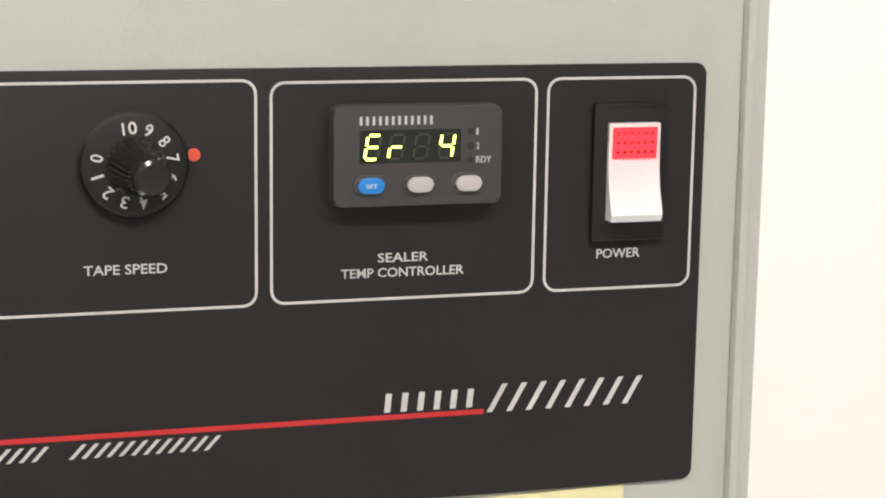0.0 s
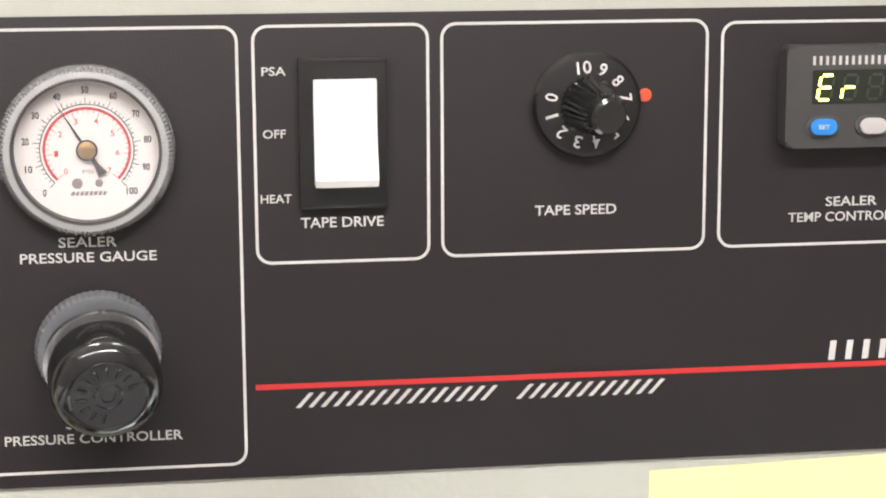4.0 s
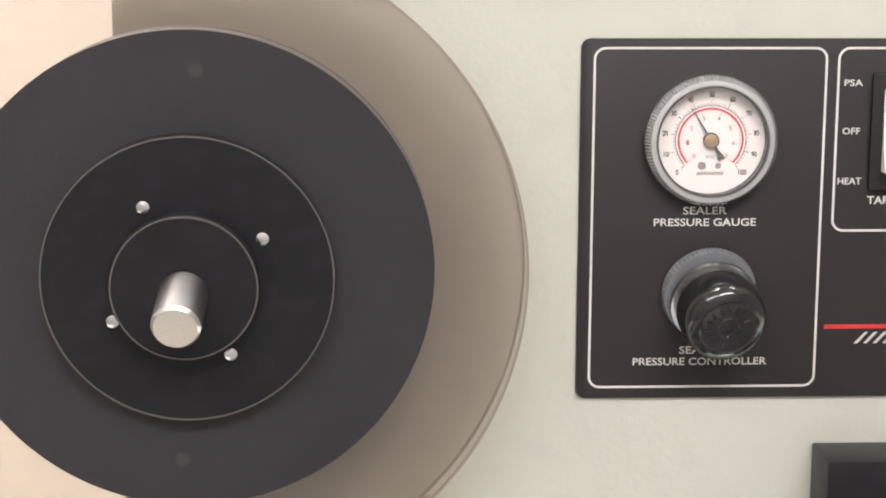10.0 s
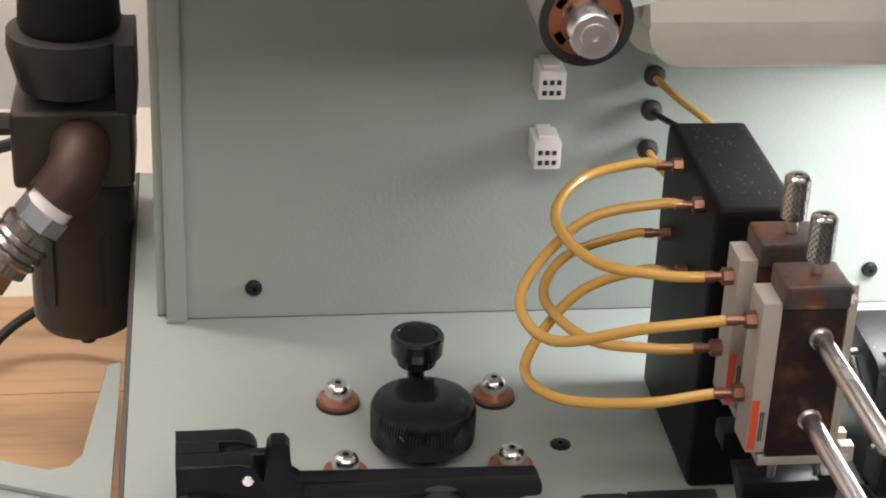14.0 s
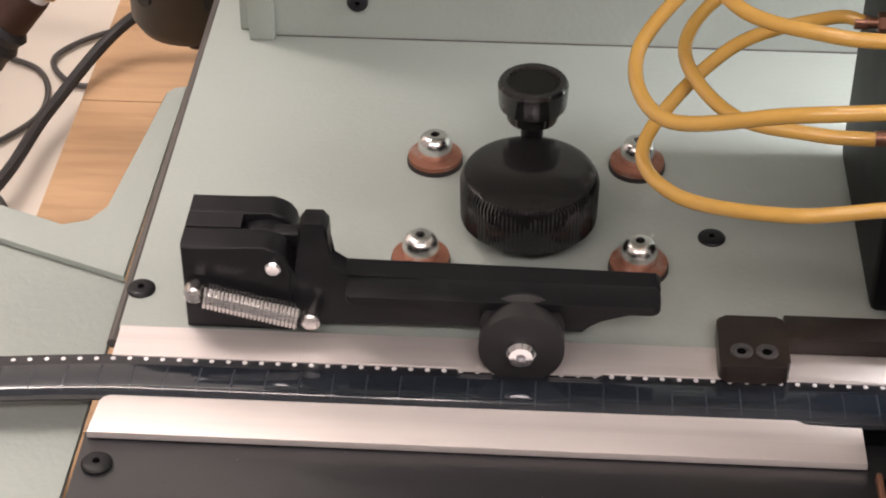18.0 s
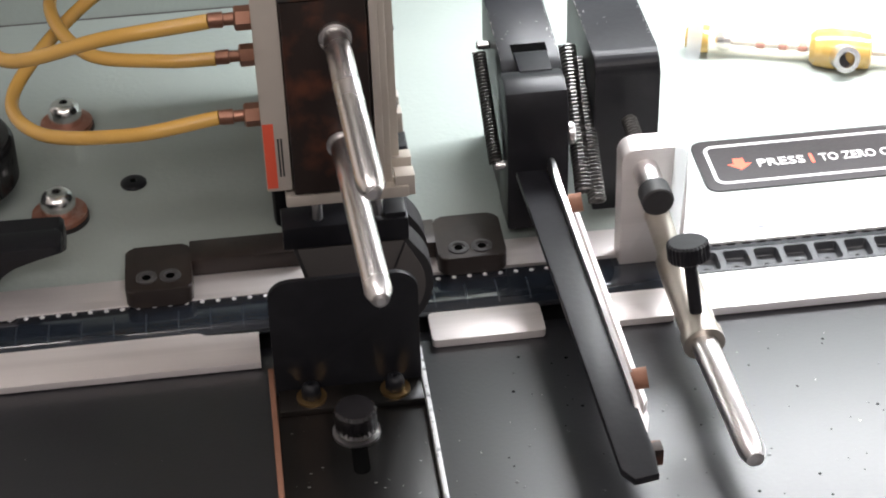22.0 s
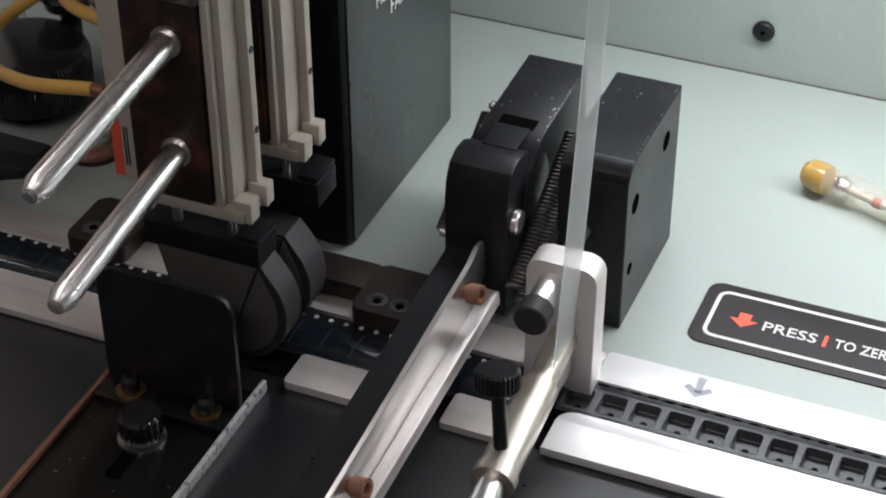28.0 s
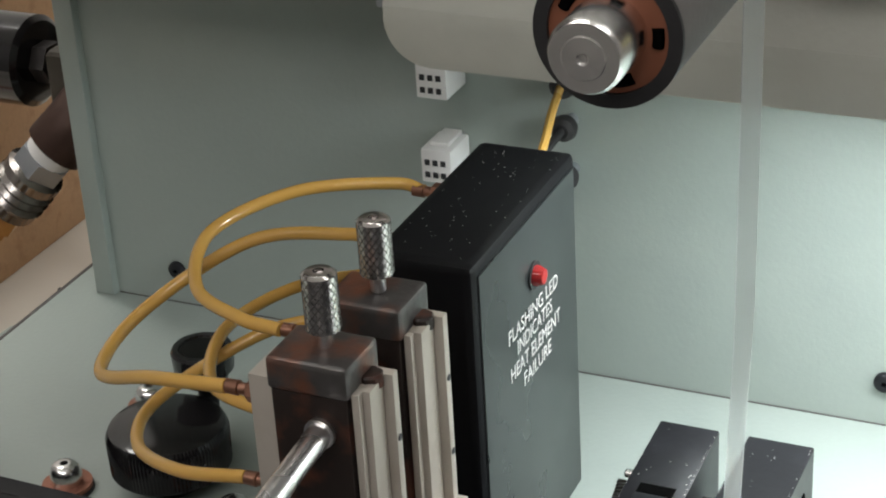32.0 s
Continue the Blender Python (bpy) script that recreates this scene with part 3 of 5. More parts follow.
part("channel", box(-16.1, 60, -1.0, 0.7, -0.5, -0.42, 0), BLACK_ANO, track, "dark channel floor under the tape")
part("spring_finger", prism([(-7.6, 0.45), (-7.2, 0.52), (-6.9, 0.66), (-4.3, 0.66), (-4.1, 0.48), (-4.2, 0.38), (-7.5, 0.38)], "z", 0.13, 0.17), ALU, track, "thin bright spring finger")

tape = thing("carrier_tape", (0, 0, 0), "black carrier tape with sprocket holes and covered pockets", "tape")


def tape_z(x):
    return 0.06 if x > -16.4 else 0.06 - 0.0045 * (x + 16.4) ** 2


def tape_y(x):
    return -0.32 if x > -15.5 else -0.32 - 0.006 * (x + 15.5) ** 2 - 0.06 * (-15.5 - x)


line = [(x, tape_y(x), tape_z(x)) for x in np.linspace(-30, 12.2, 60)]
bow = B()
rows = [[bow.verts.new((x, y + d, z + h)) for d, h in ((-0.56, -0.1), (-0.5, -0.04), (-0.42, 0.03), (-0.34, 0.075), (-0.2, 0.1), (0.05, 0.105), (0.3, 0.085), (0.56, 0.03))] for x, y, z in line]
for a, b in zip(rows, rows[1:]):
    for k in range(len(a) - 1):
        bow.faces.new((a[k], b[k], b[k + 1], a[k + 1]))
part("covered_strip", bow, COVERED, tape, "bowed dark blue sheen of sealed tape")
part("sprocket_strip", sweep([(x, y + 0.74, z) for x, y, z in line], 0, flat=(0.36, 0.05, (0, 1, 0))), CARRIER, tape)
part("front_strip", sweep([(x, y - 0.63, z) for x, y, z in line], 0, flat=(0.14, 0.05, (0, 1, 0))), CARRIER, tape)
hole = lathe((0, 0, 0), (0, 0, 1), [(0, 0), (0, 0.063), (0.012, 0.063), (0.012, 0)], 10)
hole_ob = part("sprocket_hole", hole, ALU_BRIGHT, tape)
hole_ob.location = Vector((-29.9, 0.76 + tape_y(-29.9), tape_z(-29.9) + 0.025)) * CM
for i in range(1, 102):
    x = -29.9 + 0.4 * i
    o = hole_ob.copy()
    scene.collection.objects.link(o)
    o.location = Vector((x, 0.76 + tape_y(x), tape_z(x) + 0.025)) * CM
rib = part("pocket_edge", prism([(-0.42, 0.009), (-0.34, 0.054), (-0.2, 0.079), (0.05, 0.084), (0.3, 0.064), (0.5, 0.02), (0.4, 0.0), (-0.4, 0.0)], "x", -0.02, 0.02), POCKET_LINE, tape)
rib.location = Vector((-29.7, 0.0 + tape_y(-29.7), tape_z(-29.7) + 0.025)) * CM
for i in range(1, 51):
    x = -29.7 + 0.8 * i
    o = rib.copy()
    scene.collection.objects.link(o)
    o.location = Vector((x, 0.0 + tape_y(x), tape_z(x) + 0.025)) * CM

# open pockets past the applicator
part("web_back", box(12.1, 60, 0.55, 0.75, 0.0, 0.06, 0), CARRIER, tape)
part("web_front", box(12.1, 60, -0.5, -0.34, 0.0, 0.06, 0), CARRIER, tape)
cup = B()
loops = [[cup.verts.new((px, py, z)) for px, py in rounded(a, 0.8 - a, -0.34 + a, 0.55 - a, r, 5)] for a, r, z in
         ((0.0, 0.01, 0.05), (0.07, 0.1, 0.05), (0.078, 0.1, 0.058), (0.09, 0.095, 0.052), (0.1, 0.09, 0.02), (0.115, 0.08, -0.18), (0.135, 0.06, -0.2))]
for a, b in zip(loops, loops[1:]):
    for k in range(len(a)):
        cup.faces.new((a[k], a[(k + 1) % len(a)], b[(k + 1) % len(a)], b[k]))
cup.faces.new(loops[-1])
cup_ob = part("pocket", cup, POCKET, tape, "open moulded pocket with rounded corners")
dot = part("pocket_hole", lathe((0.4, 0.04, -0.202), (0, 0, 1), [(0, 0), (0, 0.085), (0.01, 0.085), (0.01, 0)], 12), HOLE, tape)
cup_ob.location = dot.location = Vector((12.2, 0, 0)) * CM
for i in range(1, 24):
    for src in (cup_ob, dot):
        o = src.copy()
        scene.collection.objects.link(o)
        o.location = Vector((12.2 + 0.8 * i, 0, 0)) * CM
edge = part("feed_hole", box(-0.11, 0.11, 0.69, 0.757, 0.058, 0.066, 0), HOLE, tape)
edge.location = Vector((12.6, 0, 0)) * CM
for i in range(1, 48):
    o = edge.copy()
    scene.collection.objects.link(o)
    o.location = Vector((12.6 + 0.4 * i, 0, 0)) * CM

# ---------------------------------------------------------------- control panel
head_units()
panel = thing("control_panel", (18, 0, 33), "black printed control panel with white outlines", "control panel")
part("plate", prism(rounded(-0.05, 36.75, 26.6, 40.24, 0.35), "y", -0.14, -0.01, 0.02), PANEL_BLACK, panel)


def outline(x0, x1, z0, z1, r=0.45, w=0.085):
    outer, inner = rounded(x0, x1, z0, z1, r), rounded(x0 + w, x1 - w, z0 + w, z1 - w, r - w)
    bm = B()
    o = [bm.verts.new((a, -0.152, b)) for a, b in outer]
    i = [bm.verts.new((a, -0.152, b)) for a, b in inner]
    for k in range(len(o)):
        j = (k + 1) % len(o)
        bm.faces.new((o[k], o[j], i[j], i[k]))
    ex = bmesh.ops.extrude_face_region(bm, geom=bm.faces[:])
    for v in [g for g in ex["geom"] if isinstance(g, bmesh.types.BMVert)]:
        v.co.y -= 0.006
    return part("outline", bm, PRINT_WHITE, panel, "thin white printed outline")


outline(0.40, 8.98, 27.0, 39.93)
outline(9.35, 14.38, 33.0, 39.93)
outline(14.70, 22.55, 33.05, 39.93)
outline(22.92, 31.2, 33.08, 39.85)
outline(31.5, 36.42, 33.08, 39.85)
part("red_stripe", box(9.25, 29.65, -0.158, -0.152, 29.26, 29.42, 0), PRINT_RED, panel, "thin red printed stripe")
TY = -0.156
for words, x, z, wdt, hgt in (
        ("PSA", 9.62, 38.48, 0.68, 0.25), ("OFF", 9.62, 36.68, 0.65, 0.25), ("HEAT", 9.52, 34.80, 0.88, 0.25), ("TAPE DRIVE", 10.65, 34.05, 2.38, 0.30),
        ("SEALER", 3.82, 33.68, 1.62, 0.29), ("PRESSURE GAUGE", 2.74, 33.24, 3.80, 0.29), ("SEALER", 3.82, 28.32, 1.62, 0.29), ("PRESSURE CONTROLLER", 2.08, 27.88, 5.04, 0.29),
        ("TAPE SPEED", 17.45, 34.22, 2.42, 0.30), ("SEALER", 26.22, 34.26, 1.58, 0.29), ("TEMP CONTROLLER", 25.08, 33.80, 3.85, 0.29), ("POWER", 33.25, 34.10, 1.45, 0.30)):
    lettering(words, (x, TY, z), hgt, wdt, panel, PRINT_WHITE, label="white printed capitals: " + words.lower())


def slant_bars(x0, x1, z0, z1, count, material, parent, gap=0.12, lean=0.25, y=-0.152, name="name_bar", skip=()):
    w = (x1 - x0) / count
    for i in range(count):
        if i in skip:
            continue
        a, b = x0 + i * w, x0 + (i + 1) * w - gap
        part(name, prism([(a, z0), (b, z0), (b + lean * (z1 - z0), z1), (a + lean * (z1 - z0), z1)], "y", y - 0.006, y), material, parent)


slant_bars(10.4, 21.25, 28.68, 29.12, 30, PRINT_WHITE, panel, gap=0.225, lean=0.9, skip=(16, 17))
slant_bars(26.45, 29.6, 29.5, 30.1, 6, PRINT_WHITE, panel, gap=0.33, lean=0.1)
slant_bars(29.75, 34.9, 29.3, 30.2, 8, PRINT_WHITE, panel, gap=0.46, lean=0.55)

note = thing("paper_note", (28, 0, 24), "yellow paper note stuck below the control panel", "note")
part("sheet", prism([(21.0, 22.0), (34.45, 22.3), (34.45, 26.55), (21.0, 26.2)], "y", -0.05, -0.012), YELLOW_NOTE, note)

# pressure gauge
G = (4.72, 36.5)
gauge = thing("pressure_gauge", (G[0], 0, G[1]), "round white-faced pressure gauge with knurled chrome rim", "gauge")
part("rim", lathe((G[0], -0.15, G[1]), (0, -1, 0), [(0, 2.30), (0.15, 2.45), (0.45, 2.45), (0.72, 2.28), (0.74, 2.1), (0.22, 2.08)], 240, knurl=0.045, caps=False), SATIN_CHROME, gauge, "knurled chrome rim")
# Shade in the recess between rim and dial, put in as a dark ring.
part("rim_shade", ring((G[0], -0.5, G[1]), (0, -1, 0), 1.99, 2.09, 0.36, 64), DARK_CASE, gauge, "dark ring for the shade inside the rim")
part("dial", lathe((G[0], -0.3, G[1]), (0, -1, 0), [(0, 0), (0, 2.0), (0.05, 2.0), (0.05, 0)], 64), DIAL_WHITE, gauge, "white dial")


def tick(angle, r0, r1, w, material, y, parent, name="tick"):
    c, s = math.cos(radians(angle)), math.sin(radians(angle))
    pts = [(G[0] + r * c + k * s * w, G[1] + r * s - k * c * w) for r, k in ((r0, -1), (r1, -1), (r1, 1), (r0, 1))]
    return part(name, prism(pts, "y", y - 0.006, y), material, parent)


def arc_band(r0, r1, a0, a1, material, y, name):
    n = 48
    pts = [(G[0] + r0 * math.cos(radians(a0 + (a1 - a0) * i / n)), G[1] + r0 * math.sin(radians(a0 + (a1 - a0) * i / n))) for i in range(n + 1)]
    pts += [(G[0] + r1 * math.cos(radians(a1 - (a1 - a0) * i / n)), G[1] + r1 * math.sin(radians(a1 - (a1 - a0) * i / n))) for i in range(n + 1)]
    return part(name, prism(pts, "y", y - 0.006, y), material, gauge)


arc_band(1.28, 1.31, 225, -45, PRINT_BLACK, -0.352, "black_scale")
arc_band(1.14, 1.22, 225, -45, PRINT_RED, -0.352, "red_scale")
for i in range(51):
    a = 225 - 270 * i / 50
    tick(a, 1.31, 1.5 if i % 5 == 0 else 1.4, 0.012, PRINT_BLACK, -0.352, gauge)
for i in range(36):
    tick(225 - 270 * i / 35, 0.98 if i % 5 == 0 else 1.05, 1.14, 0.010, PRINT_RED, -0.352, gauge, "red_tick")
for i in range(11):
    a = radians(225 - 27 * i)
    w = (0.09, 0.18, 0.27)[len(str(i * 10)) - 1]
    lettering(str(i * 10), (G[0] + 1.70 * math.cos(a), -0.356, G[1] + 1.70 * math.sin(a) - 0.10), 0.21, w * 1.15, gauge, PRINT_BLACK, centre=True, name="number", label="scale number", weight=0.03)
for i in range(8):
    a = radians(225 - 270 * i / 7)
    lettering(str(i), (G[0] + 0.85 * math.cos(a), -0.356, G[1] + 0.85 * math.sin(a) - 0.08), 0.17, 0.11, gauge, PRINT_RED, centre=True, name="number", label="red scale number")
lettering("PSI", (G[0], -0.356, G[1] - 0.68), 0.12, 0.3, gauge, PRINT_GREY, centre=True, label="small printed unit")
for dx, r in ((-0.3, 0.15), (0.3, 0.11)):
    part("dial_screw", lathe((G[0] + dx, -0.352, G[1] - 0.95), (0, -1, 0), [(0, 0), (0, r), (0.03, r), (0.03, 0)], 20), PRINT_GREY, gauge)
slant_bars(G[0] - 0.5, G[0] + 0.5, G[1] - 1.3, G[1] - 1.18, 8, PRINT_GREY, gauge, gap=0.03, lean=0.4, y=-0.352)
nd = Vector((-0.515, 0, 0.857))
part("needle", prism([(G[0] + nd.x * 1.62, G[1] + nd.z * 1.62), (G[0] + 0.05 * nd.z, G[1] - 0.05 * nd.x), (G[0] + 0.07 * nd.z - 0.5 * nd.x, G[1] - 0.07 * nd.x - 0.5 * nd.z),
                      (G[0] + 0.14 * nd.z - 0.82 * nd.x, G[1] - 0.14 * nd.x - 0.82 * nd.z), (G[0] - 0.14 * nd.z - 0.82 * nd.x, G[1] + 0.14 * nd.x - 0.82 * nd.z),
                      (G[0] - 0.07 * nd.z - 0.5 * nd.x, G[1] + 0.07 * nd.x - 0.5 * nd.z), (G[0] - 0.05 * nd.z, G[1] + 0.05 * nd.x)], "y", -0.47, -0.44), PRINT_BLACK, gauge, "black pointer")
part("hub", lathe((G[0], -0.40, G[1]), (0, -1, 0), [(0, 0), (0, 0.25), (0.12, 0.25), (0.14, 0.2), (0.14, 0)], 24), BRASS, gauge, "brass pointer hub")
part("hub_ring", ring((G[0], -0.40, G[1]), (0, -1, 0), 0.25, 0.3, 0.1, 24), PRINT_BLACK, gauge)
pane = part("glass", lathe((G[0], -0.62, G[1]), (0, -1, 0), [(0, 0), (0, 1.99), (0.05, 1.99), (0.05, 0)], 48), GLASS, gauge, "clear gauge glass")
pane.visible_shadow = False

# regulator knob under the gauge
knob = thing("regulator_knob", (4.85, 0, 30.7), "glossy black pressure regulator knob on a zinc nut", "knob")
KA = Vector((0.30, -2.55, -0.76))
part("lock_nut", lathe((4.82, -0.15, 30.75), (0.08, -1, -0.2), [(0, 0), (0, 1.78), (0.2, 1.8), (0.38, 1.72), (0.38, 0)], 120, knurl=0.04), ZINC, knob, "knurled zinc lock nut")
part("stem", lathe((4.84, -0.15, 30.7), KA, [(0, 0), (0, 1.42), (0.75, 1.42), (0.80, 1.34), (0.80, 0)], 40), DARK_CAST, knob)
part("collar", lathe((4.84, -0.15, 30.7), KA, [(0.6, 1.3), (0.65, 1.64), (0.85, 1.64), (0.9, 1.3)], 40), CHROME, knob, "bright edge ring")
part("cap", lathe((4.84, -0.15, 30.7), KA, [(0.8, 0), (0.8, 1.5), (1.3, 1.56), (2.1, 1.56), (2.45, 1.5), (2.64, 1.34), (2.72, 1.1), (2.68, 1.04), (2.68, 0.42), (2.72, 0.36), (2.72, 0.2), (2.67, 0.18), (2.67, 0)], 48), BLACK_PLASTIC, knob, "glossy black cap")
_a, _u, _w = frame_of(KA)
for k in range(11):
    t = radians(20 + k * 24)
    v = _u * math.cos(t) + _w * math.sin(t)
    c = Vector((4.84, -0.15, 30.7)) + _a * 2.69
    part("moulded_mark", rod(c + v * 0.6, c + v * 0.88, 0.05, 8), BLACK_PLASTIC, knob)

# rocker switches
def rocker_switch(name, x0, x1, z0, z1, label, lens):
    sw = thing(name, ((x0 + x1) / 2, 0, (z0 + z1) / 2), label, "switch", "rocker switches")
    part("bezel", prism(rounded(x0, x1, z0, z1, 0.08, 3), "y", -0.42, -0.15, 0.06), BLACK_PLASTIC, sw, "glossy black bezel")
    part("bezel_lip", box(x0 + 0.03, x1 - 0.03, -0.47, -0.42, z1 - 0.14, z1 - 0.06, 0.02), BLACK_PLASTIC, sw, "glossy upper edge of the bezel")
    part("bezel_lip", box(x0 + 0.03, x1 - 0.03, -0.47, -0.42, z0 + 0.05, z0 + 0.11, 0.02), BLACK_PLASTIC, sw, "glossy lower edge of the bezel")
    a, b, zl, zh = x0 + 0.42, x1 - 0.32, z0 + 0.72, z1 - 0.62
    mid = zl + (zh - zl) * 0.5
    prof = [(-0.42, zh), (-0.62, zh), (-0.58, zh - 0.6), (-0.56, mid), (-0.68, mid - 0.6), (-0.95, zl + 0.35), (-1.02, zl + 0.22), (-0.9, zl), (-0.42, zl)]
    part("rocker", prism(prof, "x", a, b, 0.05), WHITE_PLASTIC, sw, "white rocker")
    if lens:
        ln = part("lens", prism([(-0.60, zh - 0.12), (-0.665, zh - 0.12), (-0.63, zh - 1.1), (-0.57, zh - 1.1)], "x", a + 0.12, b - 0.12, 0.01), RED_LENS, sw, "lit red lens")
        for r in range(3):
            for c in range(6):
                part("lens_dimple", lathe((a + 0.28 + c * (b - a - 0.56) / 5, -0.63, zh - 0.3 - r * 0.3), (0, -1, 0), [(0, 0), (0, 0.07), (0.03, 0.05), (0.035, 0)], 8), RED_LED, sw)
    return sw


rocker_switch("rocker_switch", 10.62, 13.15, 34.6, 39.0, "white rocker switch in a black bezel for the tape drive", False)
rocker_switch("rocker_switch", 32.97, 35.4, 34.65, 39.05, "lit white power rocker switch with a red lens", True)

# tape speed dial
D = (18.92, 37.5)
dial = thing("speed_dial", (D[0], 0, D[1]), "black turned dial knob numbered in white", "knob")
part("skirt", lathe((D[0], -0.15, D[1]), (0, -1, 0), [(0, 0), (0, 1.56), (0.28, 1.58), (0.38, 1.5), (0.42, 1.38), (0.42, 0)], 64), BLACK_PLASTIC, dial, "sloping skirt with numbers")
part("grip", lathe((D[0], -0.5, D[1]), (0.34, -1, -0.2), [(0, 0), (0, 0.9), (0.9, 0.68), (1.0, 0.6)], 56, knurl=0.09), BLACK_PLASTIC, dial, "ribbed grip", False)
part("cap", lathe((D[0], -0.5, D[1]), (0.34, -1, -0.2), [(0.9, 0.6), (1.2, 0.58), (1.28, 0.48), (1.28, 0)], 40), BLACK_PLASTIC, dial)
for i in range(11):
    ang = 10 + 29 * (i - 7)
    a = radians(ang)
    lettering(str(i), (D[0] + 0.92 * math.cos(a), -0.576, D[1] + 0.92 * math.sin(a)), 0.37, 0.08 if i == 1 else 0.22 if i < 10 else 0.42, dial, PRINT_WHITE, name="number", centre=True, turn=ang - 90, label="white dial number")
red_dot = thing("index_dot", (20.68, -0.15, 37.72), "small red index dot beside the dial", "marker")
part("dot", lathe((20.68, -0.15, 37.72), (0, -1, 0), [(0, 0), (0, 0.2), (0.05, 0.18), (0.06, 0)], 24), RED_LABEL, red_dot)

# temperature controller
layout((0.984, 0.98, 0.971), (1.35, 8.07, -1.54))
ctl = thing("temperature_controller", (27.4, 0, 37.5), "dark grey temperature controller with a green number display", "controller")
part("case", prism(rounded(24.85, 30.0, 36.05, 39.05, 0.22), "y", -0.95, -0.15, 0.12, 3), DARK_CASE, ctl)
part("display", prism(rounded(25.62, 28.72, 37.35, 38.35, 0.05, 3), "y", -0.965, -0.95), DISPLAY, ctl, "dark display window")
SEG = {"E": "adefg", "r": "eg", "4": "bcfg", "8": ""}


def digit(ch, x, z, h=0.72, w=0.40):
    t, k = 0.075, 0.16
    place = {"a": (0, 1), "d": (0, 0), "g": (0, 0.5)}
    for s in "abcdefg":
        lit = s in SEG[ch]
        if s in place:
            zc = z + h * place[s][1]
            sh = k * (zc - z)
            pts = [(x + 0.05 + sh, zc - t / 2), (x + w - 0.05 + sh, zc - t / 2), (x + w - 0.05 + sh, zc + t / 2), (x + 0.05 + sh, zc + t / 2)]
        else:
            zc = z + (0.25 if s in "ce" else 0.75) * h
            xc = x + (w if s in "bc" else 0)
            l = h / 2 - 0.09
            pts = [(xc - t / 2 + k * (zc - l / 2 - z), zc - l / 2), (xc + t / 2 + k * (zc - l / 2 - z), zc - l / 2), (xc + t / 2 + k * (zc + l / 2 - z), zc + l / 2), (xc - t / 2 + k * (zc + l / 2 - z), zc + l / 2)]
        part("segment", prism(pts, "y", -0.975, -0.966), SEGMENT if lit else SEGMENT_OFF, ctl, "lit green-yellow segment" if lit else "unlit segment")


for ch, x in (("E", 25.76), ("r", 26.48), ("8", 27.25), ("4", 28.02)):
    digit(ch, x, 37.48)
for i, (x, m) in enumerate(((25.95, BLUE_BUTTON), (27.45, GREY_BUTTON), (28.95, GREY_BUTTON))):
    b = part("button_well", prism(rounded(x - 0.52, x + 0.52, 36.4, 37.0, 0.29), "y", -1.02, -0.95, 0.02), DARK_CASE, ctl)
    part("button", prism(rounded(x - 0.40, x + 0.40, 36.47, 36.93, 0.22), "y", -1.15, -1.02, 0.06), m, b, "blue push button" if i == 0 else "pale grey push button")
lettering("SET", (25.95, -1.152, 36.63), 0.13, 0.34, ctl, PRINT_WHITE, centre=True, label="small white word set")
for z, words, wd in ((38.25, "1", 0.06), (37.82, "2", 0.1), (37.40, "RDY", 0.48)):
    part("lamp", lathe((29.02, -0.95, z), (0, -1, 0), [(0, 0), (0, 0.11), (0.02, 0.11), (0.02, 0)], 16), PRINT_BLACK, ctl, "small dark indicator lamp")
    lettering(words, (29.2, -0.953, z - 0.1), 0.2, wd, ctl, PRINT_WHITE, label="small white mark")
slant_bars(25.62, 27.95, 38.5, 38.76, 12, PRINT_WHITE, ctl, gap=0.115, lean=0.0, y=-0.951)

# ---------------------------------------------------------------- supply reel
layout((1.0185, 0.98, 1.005), (1.893, 7.0, -2.143))
reel = thing("tape_reel", (-14.0, -1, 31.5), "large supply reel with smoked clear side discs and dark wound tape", "reel")
RC = Vector((-13.85, 0, 31.55))
part("back_disc", lathe((RC.x - 0.3, -1.1, RC.z), (0, -1, 0), [(0, 0), (0, 11.62), (0.12, 11.62), (0.12, 0)], 128), CLEAR_DISC, reel, "smoked clear plastic disc")
part("wound_tape", lathe((RC.x - 0.1, -1.25, RC.z + 0.1), (0, -1, 0), [(0, 0), (0, 8.3), (0.95, 8.3), (0.95, 0)], 128), FILM_DARK, reel, "dark wound cover tape")
part("tape_edge", ring((RC.x - 0.1, -0.2, RC.z + 0.1), (0, -1, 0), 7.6, 8.31, 1.9, 128), FILM_EDGE, reel, "grey side of the wound tape")
for yd in (-1.1, -2.25):
    part("disc_rim", ring((RC.x - (0.3 if yd > -2 else 0.25), yd, RC.z), (0, -1, 0), 11.58, 11.66, 0.13, 128), RIM_PLASTIC, reel, "thin dark edge of the clear disc")
part("front_disc", lathe((RC.x - 0.25, -2.25, RC.z), (0, -1, 0), [(0, 0), (0, 11.6), (0.12, 11.6), (0.12, 0)], 128), CLEAR_DISC, reel, "smoked clear plastic disc")
part("hub_plate", lathe((RC.x - 0.1, -2.4, RC.z), (0, -1, 0), [(0, 0), (0, 4.92), (0.5, 4.92), (0.56, 4.85), (0.56, 0)], 80), BLACK_ANO, reel, "round black hub plate")
# Highlights on the two black hub edges, put in as thin grey rings.
part("hub_plate_glint", ring((RC.x - 0.1, -2.93, RC.z), (0, -1, 0), 4.87, 4.92, 0.04, 80), SHOE_GREY, reel, "thin grey ring for the highlight on the black edge")
part("hub_glint", ring((RC.x - 0.15, -3.87, RC.z - 0.1), (0, -1, 0), 2.4, 2.45, 0.04, 64), SHOE_GREY, reel, "thin grey ring for the highlight on the black edge")
